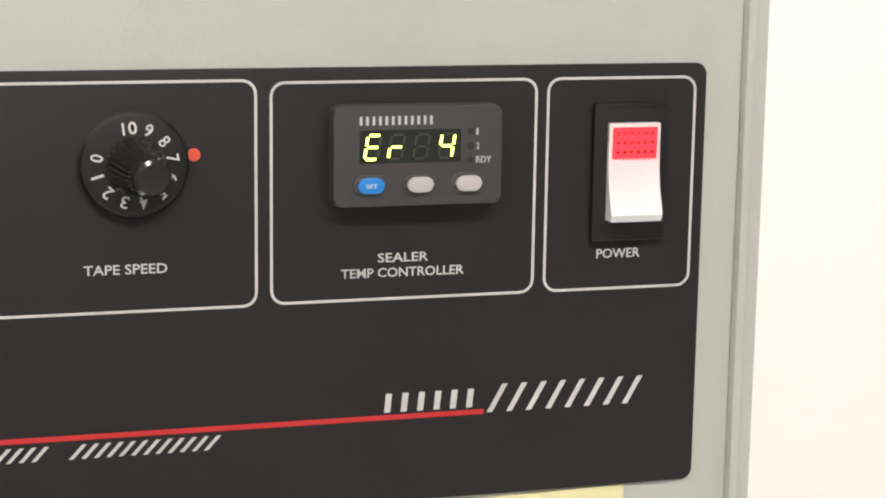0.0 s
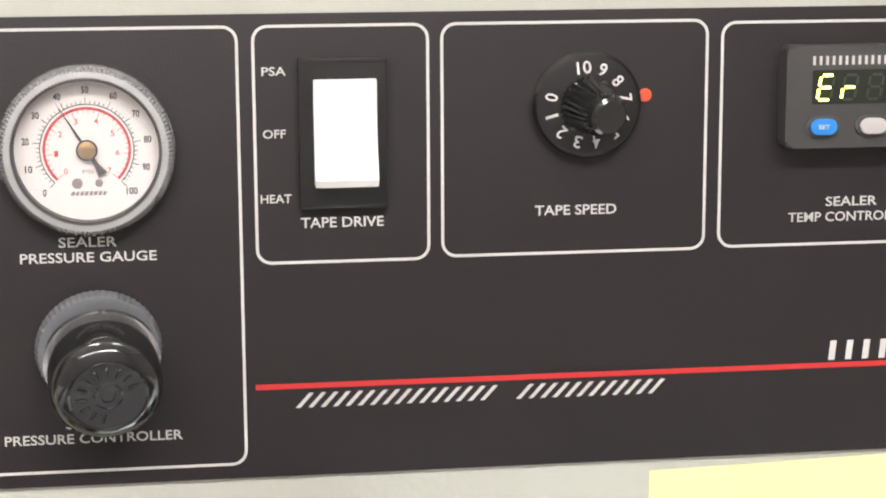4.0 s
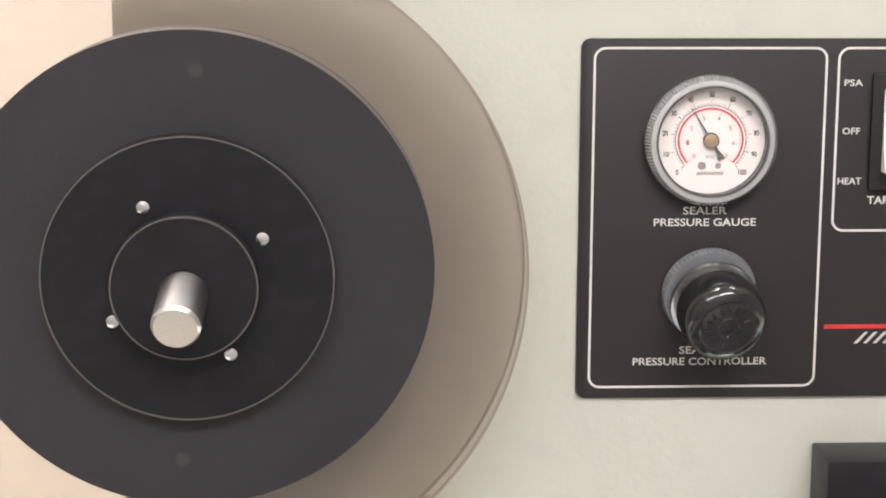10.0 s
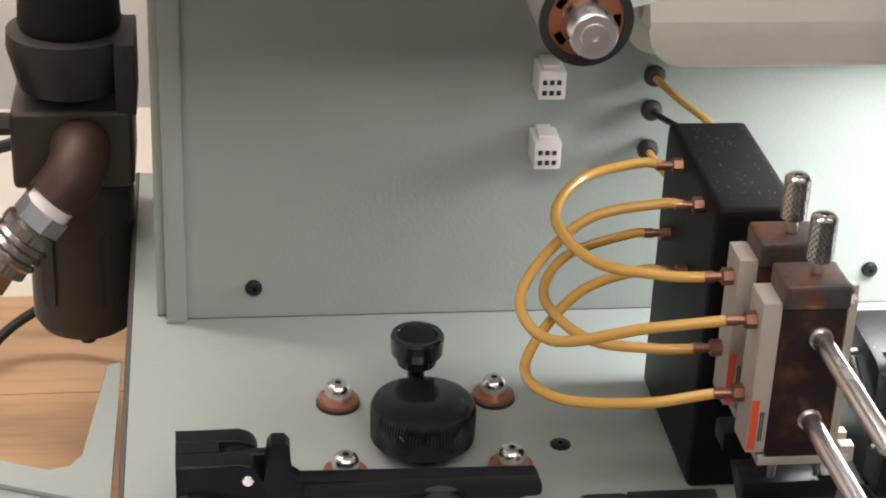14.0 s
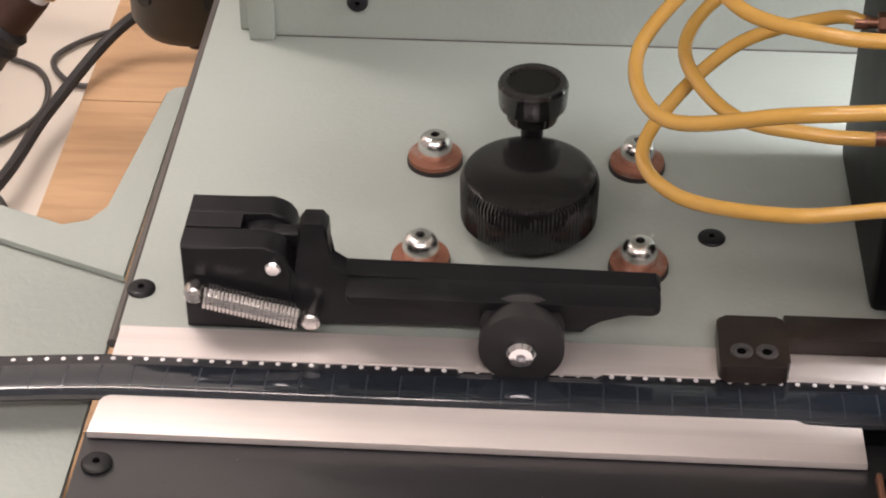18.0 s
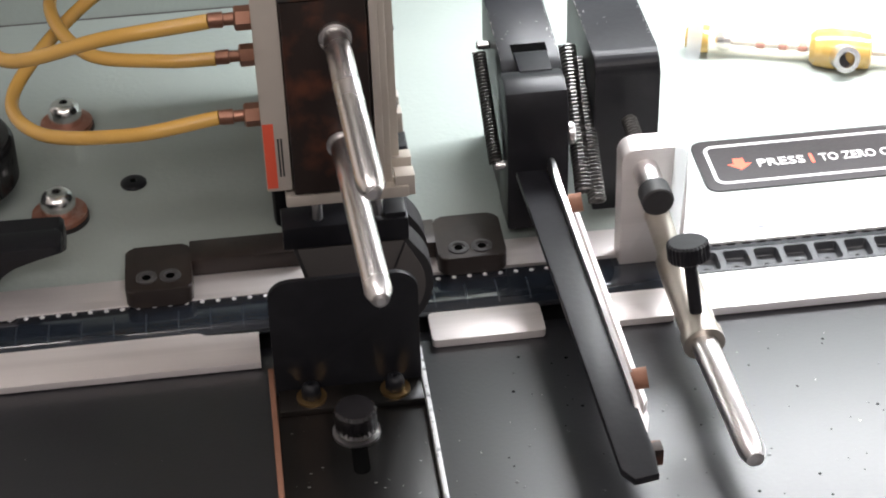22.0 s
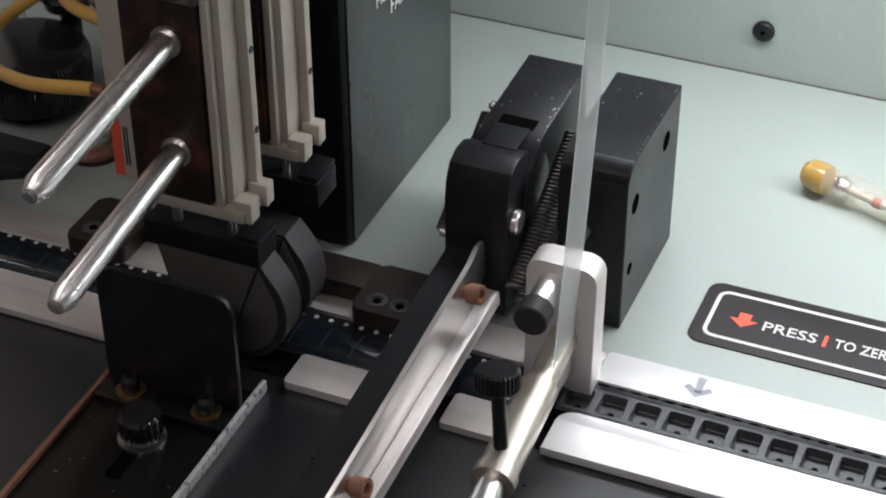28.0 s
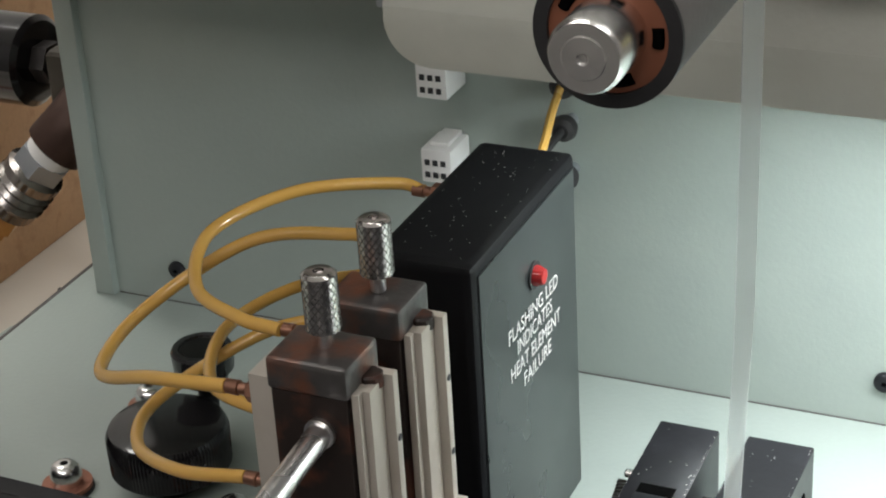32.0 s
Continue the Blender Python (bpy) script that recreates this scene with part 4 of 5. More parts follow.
part("hub", lathe((RC.x - 0.15, -2.9, RC.z - 0.1), (0, -1, 0), [(0, 0), (0, 2.47), (0.9, 2.47), (1.0, 2.37), (1.0, 0)], 64), BLACK_ANO, reel, "black turned hub")
part("shaft", lathe((RC.x - 0.15, -3.8, RC.z - 0.25), (-0.12, -2.1, -0.72), [(0, 0), (0, 0.82), (2.15, 0.82), (2.28, 0.72), (2.28, 0)], 40), TURNED_STEEL, reel, "bright steel shaft end")
for hx, hz in ((-15.36, 34.22), (-11.43, 33.13), (-12.54, 29.13), (-16.46, 30.3)):
    part("screw", lathe((hx, -2.95, hz - 0.15), (0, -1, 0), [(0, 0), (0, 0.22), (0.1, 0.22), (0.14, 0.12), (0.14, 0)], 20), CHROME, reel, "small bright screw")
for hx, hz in ((-13.6, 38.6), (-14.3, 25.0)):
    part("tape_hole", lathe((hx, -2.2, hz), (0, -1, 0), [(0, 0), (0, 0.24), (0.02, 0.24), (0.02, 0)], 20), DARK_CASE, reel, "small brown spot on the wound tape")

deck_units()

# ---------------------------------------------------------------- guide rollers, hood and cover tape
def guide_roller(back, front, label, k=1.0):
    back, front = Vector(back), Vector(front)
    d = front - back
    r = thing("guide_roller", back, label, "roller", "guide rollers")
    a, u, w = frame_of(d)
    part("spindle", rod(back, back + d * 0.5, 0.55 * k), CREAM_CASE, r, "tan spindle")
    n = d.length
    part("sleeve", lathe(back + d * 0.32, d, [(0, 0.5 * k), (0, 1.12 * k), (n * 0.12, 1.12 * k), (n * 0.13, 1.0 * k), (n * 0.2, 1.0 * k), (n * 0.21, 1.16 * k), (n * 0.66, 1.2 * k), (n * 0.68, 1.12 * k), (n * 0.68, 0.985 * k), (n * 0.64, 0.985 * k), (n * 0.64, 0.5 * k)], 48), GREY_RUBBER, r, "grey rubber sleeve")
    part("groove_band", ring(back + d * 0.455, d, 0.9 * k, 1.03 * k, n * 0.06, 48), DARK_CASE, r, "darker grey groove")
    part("end_ring", ring(front - a * 0.05, d, 0.98 * k, 1.21 * k, 0.1, 48), BLACK_RUBBER, r, "black rim of the roller end")
    part("bearing", ring(front - a * 0.12, d, 0.55 * k, 0.98 * k, 0.08, 40), BEARING, r, "brown bearing ring")
    for i in range(5):
        arc = [front - a * 0.04 + (u * math.cos(t) + w * math.sin(t)) * 0.8 * k for t in (radians(72 * i + e) for e in (-11, -4, 4, 11))]
        part("bearing_slot", sweep(arc, 0.1 * k, 8), HOLE, r, "dark curved slot in the bearing")
    part("shaft_end", lathe(front - a * 0.3, a, [(0, 0), (0, 0.62 * k), (1.3, 0.62 * k), (1.42, 0.56 * k), (1.43, 0.36 * k), (1.46, 0.34 * k), (1.48, 0.1 * k), (1.44, 0.06 * k), (1.44, 0)], 48), STEEL, r, "turned steel shaft end")
    return r


guide_roller((-3.95, 8.0, 20.0), (-4.09, -6.0, 20.04), "grey rubber guide roller under the supply reel", 0.95)
guide_roller((12.0, 8.0, 20.2), (12.0, -5.8, 20.25), "grey rubber guide roller above the applicator", 1.05)
head_units()
mount = thing("black_mount_block", (10, -1, 23), "black anodised block on the housing front", "block")
part("block", box(9.0, 12.8, -2.6, -0.02, 20.6, 24.75, 0.12), BLACK_ANO, mount)
deck_units()

HOOD_TOP = 16.6
hood = thing("work_light", (24, 10, 15), "pale grey work light hood with a lit tube under the housing", "lamp")
part("front_shell", prism(rounded(1.0, 47, 13.2, 14.75, 1.2, 8, "1100"), "y", 8.0, 8.15, 0.05), GREY_PAINT, hood, "rounded pale grey hood sheet")
part("front_slope", prism([(8.0, 14.75), (8.15, 14.75), (9.0, HOOD_TOP), (8.85, HOOD_TOP)], "x", 1.0, 47, 0.02), GREY_PAINT, hood, "sloping upper sheet of the hood")
# Hidden sheet, hung lower than the front to keep tube light off the upper wall.
part("back_shell", prism(rounded(1.0, 47, 12.3, HOOD_TOP, 1.2, 8, "1100"), "y", 11.35, 11.5, 0.05), GREY_PAINT, hood)
# Dark colour stands for the shade in the gap above the hood.
part("shaded_top_shell", box(1.2, 46.8, 8.95, 11.35, 16.2, 16.4, 0), DARK_CASE, hood)
part("end_cap", prism([(8.15, 14.4), (11.35, 14.4), (11.35, HOOD_TOP), (9.0, HOOD_TOP), (8.15, 14.8)], "x", 1.0, 1.2, 0), GREY_PAINT, hood)
part("end_cap", prism([(8.15, 14.4), (11.35, 14.4), (11.35, HOOD_TOP), (9.0, HOOD_TOP), (8.15, 14.8)], "x", 46.8, 47.0, 0), GREY_PAINT, hood)
part("tube", rod((4.5, 9.75, 14.9), (46, 9.75, 14.9), 0.8, 20), TUBE_GLOW, hood, "lit fluorescent tube")
part("bracket", box(0.2, 0.98, 9.2, 10.6, 14.2, 18.5, 0.1), ZINC, hood, "small metal end bracket")
for x in (3.0, 25.0, 45.0):
    part("hanger", box(x - 0.6, x + 0.6, 11.5, 15.74, 15.4, 15.6, 0.03), ZINC, hood, "metal strap to the back panel")
part("bracket_screw", rod((0.6, 9.2, 14.8), (0.6, 8.95, 14.8), 0.22), STEEL, hood)

cover = thing("cover_tape", (0, -3, 20), "clear cover tape running over the rollers to the applicator", "tape")
part("run", sweep([(-13.5, 5.6, 21.6), (-9.2, 3.0, 20.2), (-4.85, -0.3, 18.75)], 0, flat=(0.4, 0.02, (0, 1, 0.2))), FAINT_TAPE, cover)
part("run", sweep([(-3.2, -0.6, 18.9), (-1.8, -0.6, 18.5), (4.3, -0.8, 20.0), (11.0, -1.0, 21.3)], 0, flat=(0.45, 0.02, (0, 1, 0.2))), CLEAR_TAPE, cover)
part("run", sweep([(13.3, -1.8, 20.4), (13.0, -1.0, 12.5), (12.65, -0.4, 8.0), (12.5, -0.38, 5.0), (12.35, -0.4, 1.8), (12.3, -0.4, 0.6)], 0, flat=(1.25, 0.02, (0.03, 1, 0))), CLEAR_TAPE, cover)

# ---------------------------------------------------------------- wall fittings
for x, z in ((-0.78, 9.98), (-0.78, 7.23)):
    c = thing("connector", (x, 15.7, z), "white plastic socket connector on the back panel", "connector", "wall connectors")
    part("body", box(x - 0.5, x + 0.5, 14.3, 15.74, z - 0.55, z + 0.55, 0.08), WHITE_PLASTIC, c)
    part("latch", box(x - 0.3, x + 0.3, 14.6, 15.7, z + 0.55, z + 0.68, 0.04), WHITE_PLASTIC, c)
    for i in range(3):
        for j in range(2):
            part("pin_hole", box(x - 0.36 + i * 0.26, x - 0.2 + i * 0.26, 14.27, 14.31, z - 0.36 + j * 0.4, z - 0.18 + j * 0.4, 0.01), PRINT_BLACK, c)
for x, z in ((3.1, 10.05), (3.1, 8.7), (3.1, 7.12)):
    g = thing("wall_fitting", (x, 15.7, z), "black round air fitting on a grey stem in the back panel", "fitting", "wall fittings")
    part("stem", rod((x, 15.75, z), (x, 15.1, z), 0.2, 16), ZINC, g, "short grey stem")
    part("head", lathe((x, 15.3, z), (0, -1, 0), [(0, 0), (0.02, 0.24), (0.12, 0.36), (0.3, 0.41), (0.48, 0.36), (0.58, 0.22), (0.58, 0.12), (0.5, 0.1), (0.5, 0)], 24), BLACK_RUBBER, g, "round black head")
wire = thing("yellow_air_line", (3.4, 14, 9), "yellow plastic air line from the back panel to the heater box", "tube")
part("tube", sweep(curve_points([(3.1, 14.75, 10.05), (3.5, 13.0, 10.0), (4.1, 10.8, 10.0), (4.2, 9.8, 9.8)]), 0.13, 8), YELLOW_TUBE, wire)
rod_thing = thing("black_air_line", (3.2, 14, 8.7), "short dark air line from a grommet", "tube")
part("tube", sweep([(3.1, 14.75, 8.7), (3.5, 12.5, 9.1), (3.9, 10.2, 9.4)], 0.12, 8), BLACK_RUBBER, rod_thing)
wire2 = thing("yellow_air_line", (3.1, 14, 7.3), "short yellow air line into the heater box", "tube")
part("tube", sweep([(3.1, 14.75, 7.12), (3.4, 12.5, 6.95), (3.7, 10.2, 6.8)], 0.13, 8), YELLOW_TUBE, wire2)
for x, z in ((-11.45, 1.3), (12.65, 1.5), (27, 1.5)):
    socket_bolt((x, 15.74, z), 0.32, 0.22, axis=(0, -1, 0), name="panel_bolt", material=BLACK_ANO, label="black button-head bolt in the back panel", group="panel bolts")
for x, y in ((-1.25, 6.2), (-15.75, 3.2), (-15.6, -3.05)):
    socket_bolt((x, y, 0.0 if y > 0 else -0.1), 0.36, 0.12, name="deck_bolt", material=BLACK_ANO, label="black countersunk bolt in the deck", group="deck bolts")

# ---------------------------------------------------------------- clamped feeder adjustment
for x, y in ((-8.7, 9.3), (-3.15, 9.35), (-8.77, 4.72), (-3.19, 4.8)):
    socket_bolt((x, y, 0.0), 0.47, 0.66, washer=(0.74, 0.26), name="cap_bolt", label="bright cap bolt on a worn copper-coloured washer", group="cap bolts on the deck")
big = thing("adjusting_knob", (-6.05, 6.2, 0), "large black knurled adjusting knob on the deck", "knob")
part("base", lathe((-6.05, 6.2, 0), (0, 0, 1), [(0, 0), (0, 0.95), (0.12, 1.0), (0.5, 1.5), (0.5, 0)], 48), BLACK_PLASTIC, big)
part("disc", lathe((-6.05, 6.2, 0.5), (0, 0, 1), [(0, 0), (0, 1.6), (0.12, 1.78), (1.2, 1.8), (1.42, 1.7), (1.5, 1.5), (1.52, 0)], 200, knurl=0.022), BLACK_PLASTIC, big)
small = thing("clamp_knob", (-6.05, 8.6, 0), "small black clamp knob on a post", "knob")
part("post", rod((-6.05, 8.55, 0), (-6.05, 8.55, 2.6), 0.3), BLACK_ANO, small)
part("knob", lathe((-6.05, 8.5, 2.1), (0, 0, 1), [(0, 0), (0, 0.68), (0.35, 0.72), (0.42, 0.9), (1.05, 0.94), (1.15, 0.88), (1.15, 0.72), (1.08, 0.68), (1.08, 0)], 60, knurl=0.02), BLACK_PLASTIC, small)
part("cap", lathe((-6.05, 8.5, 3.17), (0, 0, 1), [(0, 0), (0, 0.66), (0.04, 0.62), (0.05, 0)], 40), WORN_BLACK, small, "worn dull cap")

# hold-down arm with its roller
arm = thing("hold_down_arm", (-9, 2, 0), "black hold-down arm with spring and small roller over the tape", "arm")
ear = [(-14.3, 0.1), (-11.7, 0.1), (-11.7, 1.95)] + [(-12.3 + 0.6 * math.cos(radians(a)), 2.0 + 0.6 * math.sin(radians(a))) for a in range(5, 91, 17)] + [(-14.3, 2.6)]
part("housing", prism([(-14.3, 0.12), (-11.9, 0.12), (-11.9, 1.5), (-12.95, 1.5), (-12.95, 2.6), (-14.3, 2.6)], "y", 2.5, 3.1), BLACK_ANO, arm, "black hinge block")
part("ear", prism(ear, "y", 1.7, 2.5, 0.09, 3), BLACK_ANO, arm, "rounded ear of the hinge block")
part("ear", prism(ear, "y", 3.1, 3.85, 0.09, 3), BLACK_ANO, arm, "rounded ear of the hinge block")
part("slot_bar", box(-12.75, -11.3, 2.58, 3.02, 1.8, 2.42, 0.12, 3), BLACK_ANO, arm)
part("hinge_lobe", lathe((-12.4, 1.75, 1.6), (0, 1, 0), [(0, 0), (0, 0.85), (1.6, 0.85), (1.6, 0)], 32), BLACK_ANO, arm)
part("lever_tail", prism([(-12.3, 1.6), (-11.55, 1.6), (-11.45, 3.1), (-11.32, 3.3), (-10.9, 3.3), (-10.75, 3.12), (-10.75, 2.0), (-10.4, 1.75), (-2.9, 1.75), (-2.8, 1.65), (-2.8, 1.1), (-2.95, 1.0), (-3.6, 0.95), (-4.2, 0.75), (-4.6, 0.3), (-7.0, 0.3), (-7.6, 0.45), (-12.3, 0.2)], "y", 1.8, 2.45, 0.08), BLACK_ANO, arm, "long black lever")
part("lever_lip", prism(rounded(-10.3, -2.82, 1.0, 1.85, 0.2), "z", 1.55, 1.78, 0.05), BLACK_ANO, arm)
part("roller_boss", lathe((-6.15, 1.9, 0.85), (0, -1, 0), [(0, 0), (0, 0.9), (0.6, 0.9), (0.66, 0.8), (0.66, 0)], 36), BLACK_ANO, arm)
part("roller", lathe((-6.07, 1.3, 0.92), (0, -1, 0), [(0, 0.3), (0, 0.95), (0.15, 1.02), (0.25, 0.9), (0.55, 0.9), (0.62, 1.02), (0.95, 1.02), (1.0, 0.92), (1.0, 0.3)], 48), BLACK_RUBBER, arm, "grooved black roller")
part("roller_bolt", lathe((-6.07, 0.35, 0.92), (0, -1, 0), [(0, 0), (0, 0.36), (0.2, 0.36), (0.32, 0.28), (0.32, 0.12), (0.2, 0.1), (0.2, 0)], 24), CHROME, arm, "bright bolt in the roller")
part("pivot_pin", rod((-12.07, 1.72, 2.1), (-12.07, 1.5, 2.1), 0.2), CHROME, arm)
for x, z in ((-14.0, 1.4), (-11.2, 0.7)):
    part("spring_post", lathe((x, 1.8, z), (0, -1, 0), [(0, 0), (0, 0.15), (0.2, 0.15), (0.22, 0.24), (0.5, 0.24), (0.55, 0.18), (0.55, 0)], 20), STEEL, arm)
part("spring", coil((-13.75, 1.4, 1.36), (-11.5, 1.4, 0.8), 0.29, 0.05, 24), BOLT_STEEL, arm, "bright coil spring")

# ---------------------------------------------------------------- heat sealer
for pts, sx, mir in ((rounded(-1.38, 0.3, 0.4, 2.3, 0.22), -0.84, 1), (rounded(6.55, 8.3, 0.5, 2.4, 0.25), 7.1, -1)):
    br = thing("shoe_bracket", (sx, 1.6, 0.1), "brown-black steel bracket screwed to the rail", "bracket", "shoe brackets")
    part("foot", prism(pts, "z", 0.1, 0.62, 0.08, 3), BRACKET_BROWN, br)
    part("bar", box(0.25, 3.2, 1.5, 2.4, 0.12, 0.62, 0.05) if mir == 1 else box(4.4, 6.6, 1.3, 2.35, 0.12, 0.62, 0.05), BRACKET_BROWN, br)
    for dx in (0.0, 0.6):
        part("screw", lathe((sx + dx, 0.95, 0.62), (0, 0, 1), [(0, 0), (0, 0.27), (0.03, 0.27), (0.045, 0.24), (0.045, 0.16), (0.005, 0.14), (0.005, 0)], 24), DARK_CASE, br)
        part("screw_socket", lathe((sx + dx, 0.95, 0.626), (0, 0, 1), [(0, 0), (0, 0.12), (0.012, 0.12), (0.012, 0)], 6), HOLE, br)

heater = thing("heater_box", (4, 7, 0), "black heater control box with a red lamp and white printing", "control box")
part("body", box(2.5, 5.23, 3.3, 10.3, 0.02, 10.3, 0.3, 4), HEATER_BLACK, heater)
part("side_face", box(5.22, 5.28, 3.6, 10.0, 0.1, 9.95, 0.03), mat("dark_green_black", (0.025, 0.029, 0.029), 0.3, grain=500, vary=0.15, stain=(0.06, 0.065, 0.065), stain_scale=60, stain_amount=0.2), heater)
led = part("lamp", lathe((5.28, 6.95, 8.3), (1, 0, 0), [(0, 0), (0, 0.28), (0.15, 0.28), (0.32, 0.2), (0.38, 0)], 24), RED_LED, heater, "domed red lamp")
part("lamp_ring", ring((5.28, 6.95, 8.3), (1, 0, 0), 0.28, 0.38, 0.06, 24), BLACK_RUBBER, led)
for words, y, z, wd in (("FLASHING LED", 5.2, 7.15, 3.4), ("INDICATES", 5.75, 6.62, 2.4), ("HEAT ELEMENT", 5.25, 6.05, 3.45), ("FAILURE", 6.1, 5.48, 1.9)):
    lettering(words, (5.286, y, z), 0.4, wd, heater, PRINT_WHITE, face="right", label="white hand-engraved words: " + words.lower(), weight=-0.004)
random.seed(5)
specks = B()
for i in range(70):
    x, y = random.uniform(2.8, 5.0), random.uniform(3.7, 9.9)
    box(x, x + random.uniform(0.01, 0.035), y, y + random.uniform(0.01, 0.045), 10.3, 10.306, 0, bm=specks)
tagged(part("dust_speck", specks, DUST, heater, "scattered pale dust specks on the top"), kind="stuff")


def hose_end(p, axis, parent):
    a = Vector(axis).normalized()
    p = Vector(p)
    part("nut", lathe(p, a, [(0, 0), (0, 0.27), (0.32, 0.27), (0.36, 0.22), (0.36, 0)], 6), BRONZE, parent, "bronze hexagon nut")
    part("barb", lathe(p + a * 0.36, a, [(0, 0), (0, 0.14), (0.22, 0.14), (0.24, 0.18), (0.55, 0.17), (0.55, 0)], 14), BRONZE, parent)


def sealer_unit(at, label):
    layout((1, 1, 1), (-0.2, 0, 0))
    u = thing("sealer_cylinder", (4.2, at, 5), label, "cylinder", "sealer cylinders")
    part("block", box(3.2, 5.05, at - 0.72, at + 0.72, 5.1, 10.02, 0.08), BROWN_STEEL, u, "browned steel block")
    cap = part("cap_block", box(3.15, 5.12, at - 0.8, at + 0.8, 10.02, 10.82, 0.17, 4), WORN_CAP, u, "worn dark cap block")
    part("neck", rod((4.25, at, 10.82), (4.25, at, 11.4), 0.18), STEEL, cap)
    part("thumb_screw", lathe((4.25, at, 11.24), (0, 0, 1), [(0, 0), (0, 0.3), (0.06, 0.385), (1.36, 0.385), (1.43, 0.31), (1.44, 0.28), (1.44, 0.13), (1.36, 0.12), (1.36, 0)], 40), KNURL_STEEL, cap, "knurled steel thumb screw")
    # Shade in the knurl valleys, drawn as thin dark crossed lines.
    grooves = B()
    for turn in (1, -1):
        for k in range(15):
            line = [(0.06 + 0.13 * n, radians(24 * k + turn * 15 * n)) for n in range(11)]
            sweep([(4.25 + 0.384 * math.cos(t), at + 0.384 * math.sin(t), 11.24 + h) for h, t in line], 0.013, 4, grooves)
    tagged(part("knurling", grooves, DARK_STEEL, cap, "dark crossed lines for the shade in the knurled grooves"), kind="stuff")
    case = part("case", box(2.6, 3.18, at - 0.62, at + 0.66, 5.2, 10.2, 0.05), CREAM_CASE, u, "cream cylinder case")
    part("red_label", box(2.62, 2.86, at - 0.635, at - 0.62, 5.3, 7.0, 0), RED_LABEL, case, "small red label")
    for i in range(2):
        part("label_line", box(2.92 + 0.07 * i, 2.96 + 0.07 * i, at - 0.633, at - 0.62, 5.6, 6.6, 0), PRINT_BLACK, case)
    rl = part("rail", box(5.1, 5.28, at - 0.62, at - 0.42, 5.0, 10.15, 0.03), CREAM_CASE, u, "cream extruded rail")
    part("rail_web", box(5.1, 5.45, at - 0.42, at + 0.25, 5.0, 10.15, 0.03), CREAM_CASE, u)
    part("rail_edge", box(5.1, 5.68, at + 0.25, at + 0.5, 5.0, 10.25, 0.03), CREAM_CASE, u, "cream extruded rail")
    for z in (6.6, 8.6):
        part("rail_hole", rod((5.66, at + 0.38, z), (5.70, at + 0.38, z), 0.09, 12), PRINT_BLACK, rl)
    part("foot", box(3.0, 5.8, at - 0.66, at + 0.55, 4.75, 5.05, 0.05), CREAM_CASE, u, "notched foot plate")
    part("foot_tab", box(5.5, 5.95, at - 0.6, at - 0.2, 4.75, 5.3, 0.04), CREAM_CASE, u)
    part("foot_tab", box(5.5, 5.95, at + 0.15, at + 0.5, 4.75, 5.3, 0.04), CREAM_CASE, u)
    for dx in (0.0, 1.4):
        part("piston_rod", rod((3.7 + dx, at, 3.9), (3.7 + dx, at, 4.8), 0.12), STEEL, u)
    part("port_screw", rod((5.2, at + 0.15, 9.95), (5.2, at + 0.15, 10.3), 0.3, 8), BROWN_STEEL, u)
    for z in (9.4, 6.75):
        hose_end((2.6, at + 0.25 * (1 if z < 8 else -0.3), z), (-1, 0, 0), u)
    deck_units()
    return u


front_unit = sealer_unit(-1.85, "front pneumatic sealer cylinder with a browned block and knurled screw")
back_unit = sealer_unit(0.8, "rear pneumatic sealer cylinder with a browned block and knurled screw")
for z0, tip in ((9.12, (4.4, -8.3, 8.9)), (6.42, (4.45, -8.1, 6.15))):
    d = Vector(tip) - Vector((4.15, -2.5, z0))
    part("push_rod", lathe((4.15, -2.5, z0), d, [(0, 0), (0, 0.29), (d.length - 0.35, 0.29), (d.length - 0.05, 0.18), (d.length, 0.1), (d.length, 0)], 28), STEEL, front_unit, "long polished push rod")
    part("rod_collar", ring((4.15, -2.58, z0), (0, -1, 0), 0.27, 0.36, 0.1, 24), STEEL, front_unit)

layout((1, 1, 1), (-0.15, -0.3, -0.15))
shoe = thing("sealing_shoe", (4.3, 0, 2), "grey rounded sealing shoes under black holder bars", "sealing shoe")
for y0, y1, z0, z1, x1 in ((-1.7, -0.8, 3.35, 3.95, 5.75), (0.75, 1.75, 3.5, 4.15, 6.05)):
    part("holder", box(2.8, x1, y0, y1, z0, z1, 0.05), BLACK_ANO, shoe, "black holder bar")
    part("holder_lip", box(x1 - 0.55, x1 - 0.05, y0 + 0.1, y1 + 0.05, z1 - 0.02, z1 + 0.12, 0.03), BLACK_ANO, shoe)
    part("holder_screw", rod((x1 - 0.5, y1, z1 - 0.45), (x1 - 0.3, y1 + 0.35, z1 - 0.5), 0.18), BLACK_ANO, shoe)
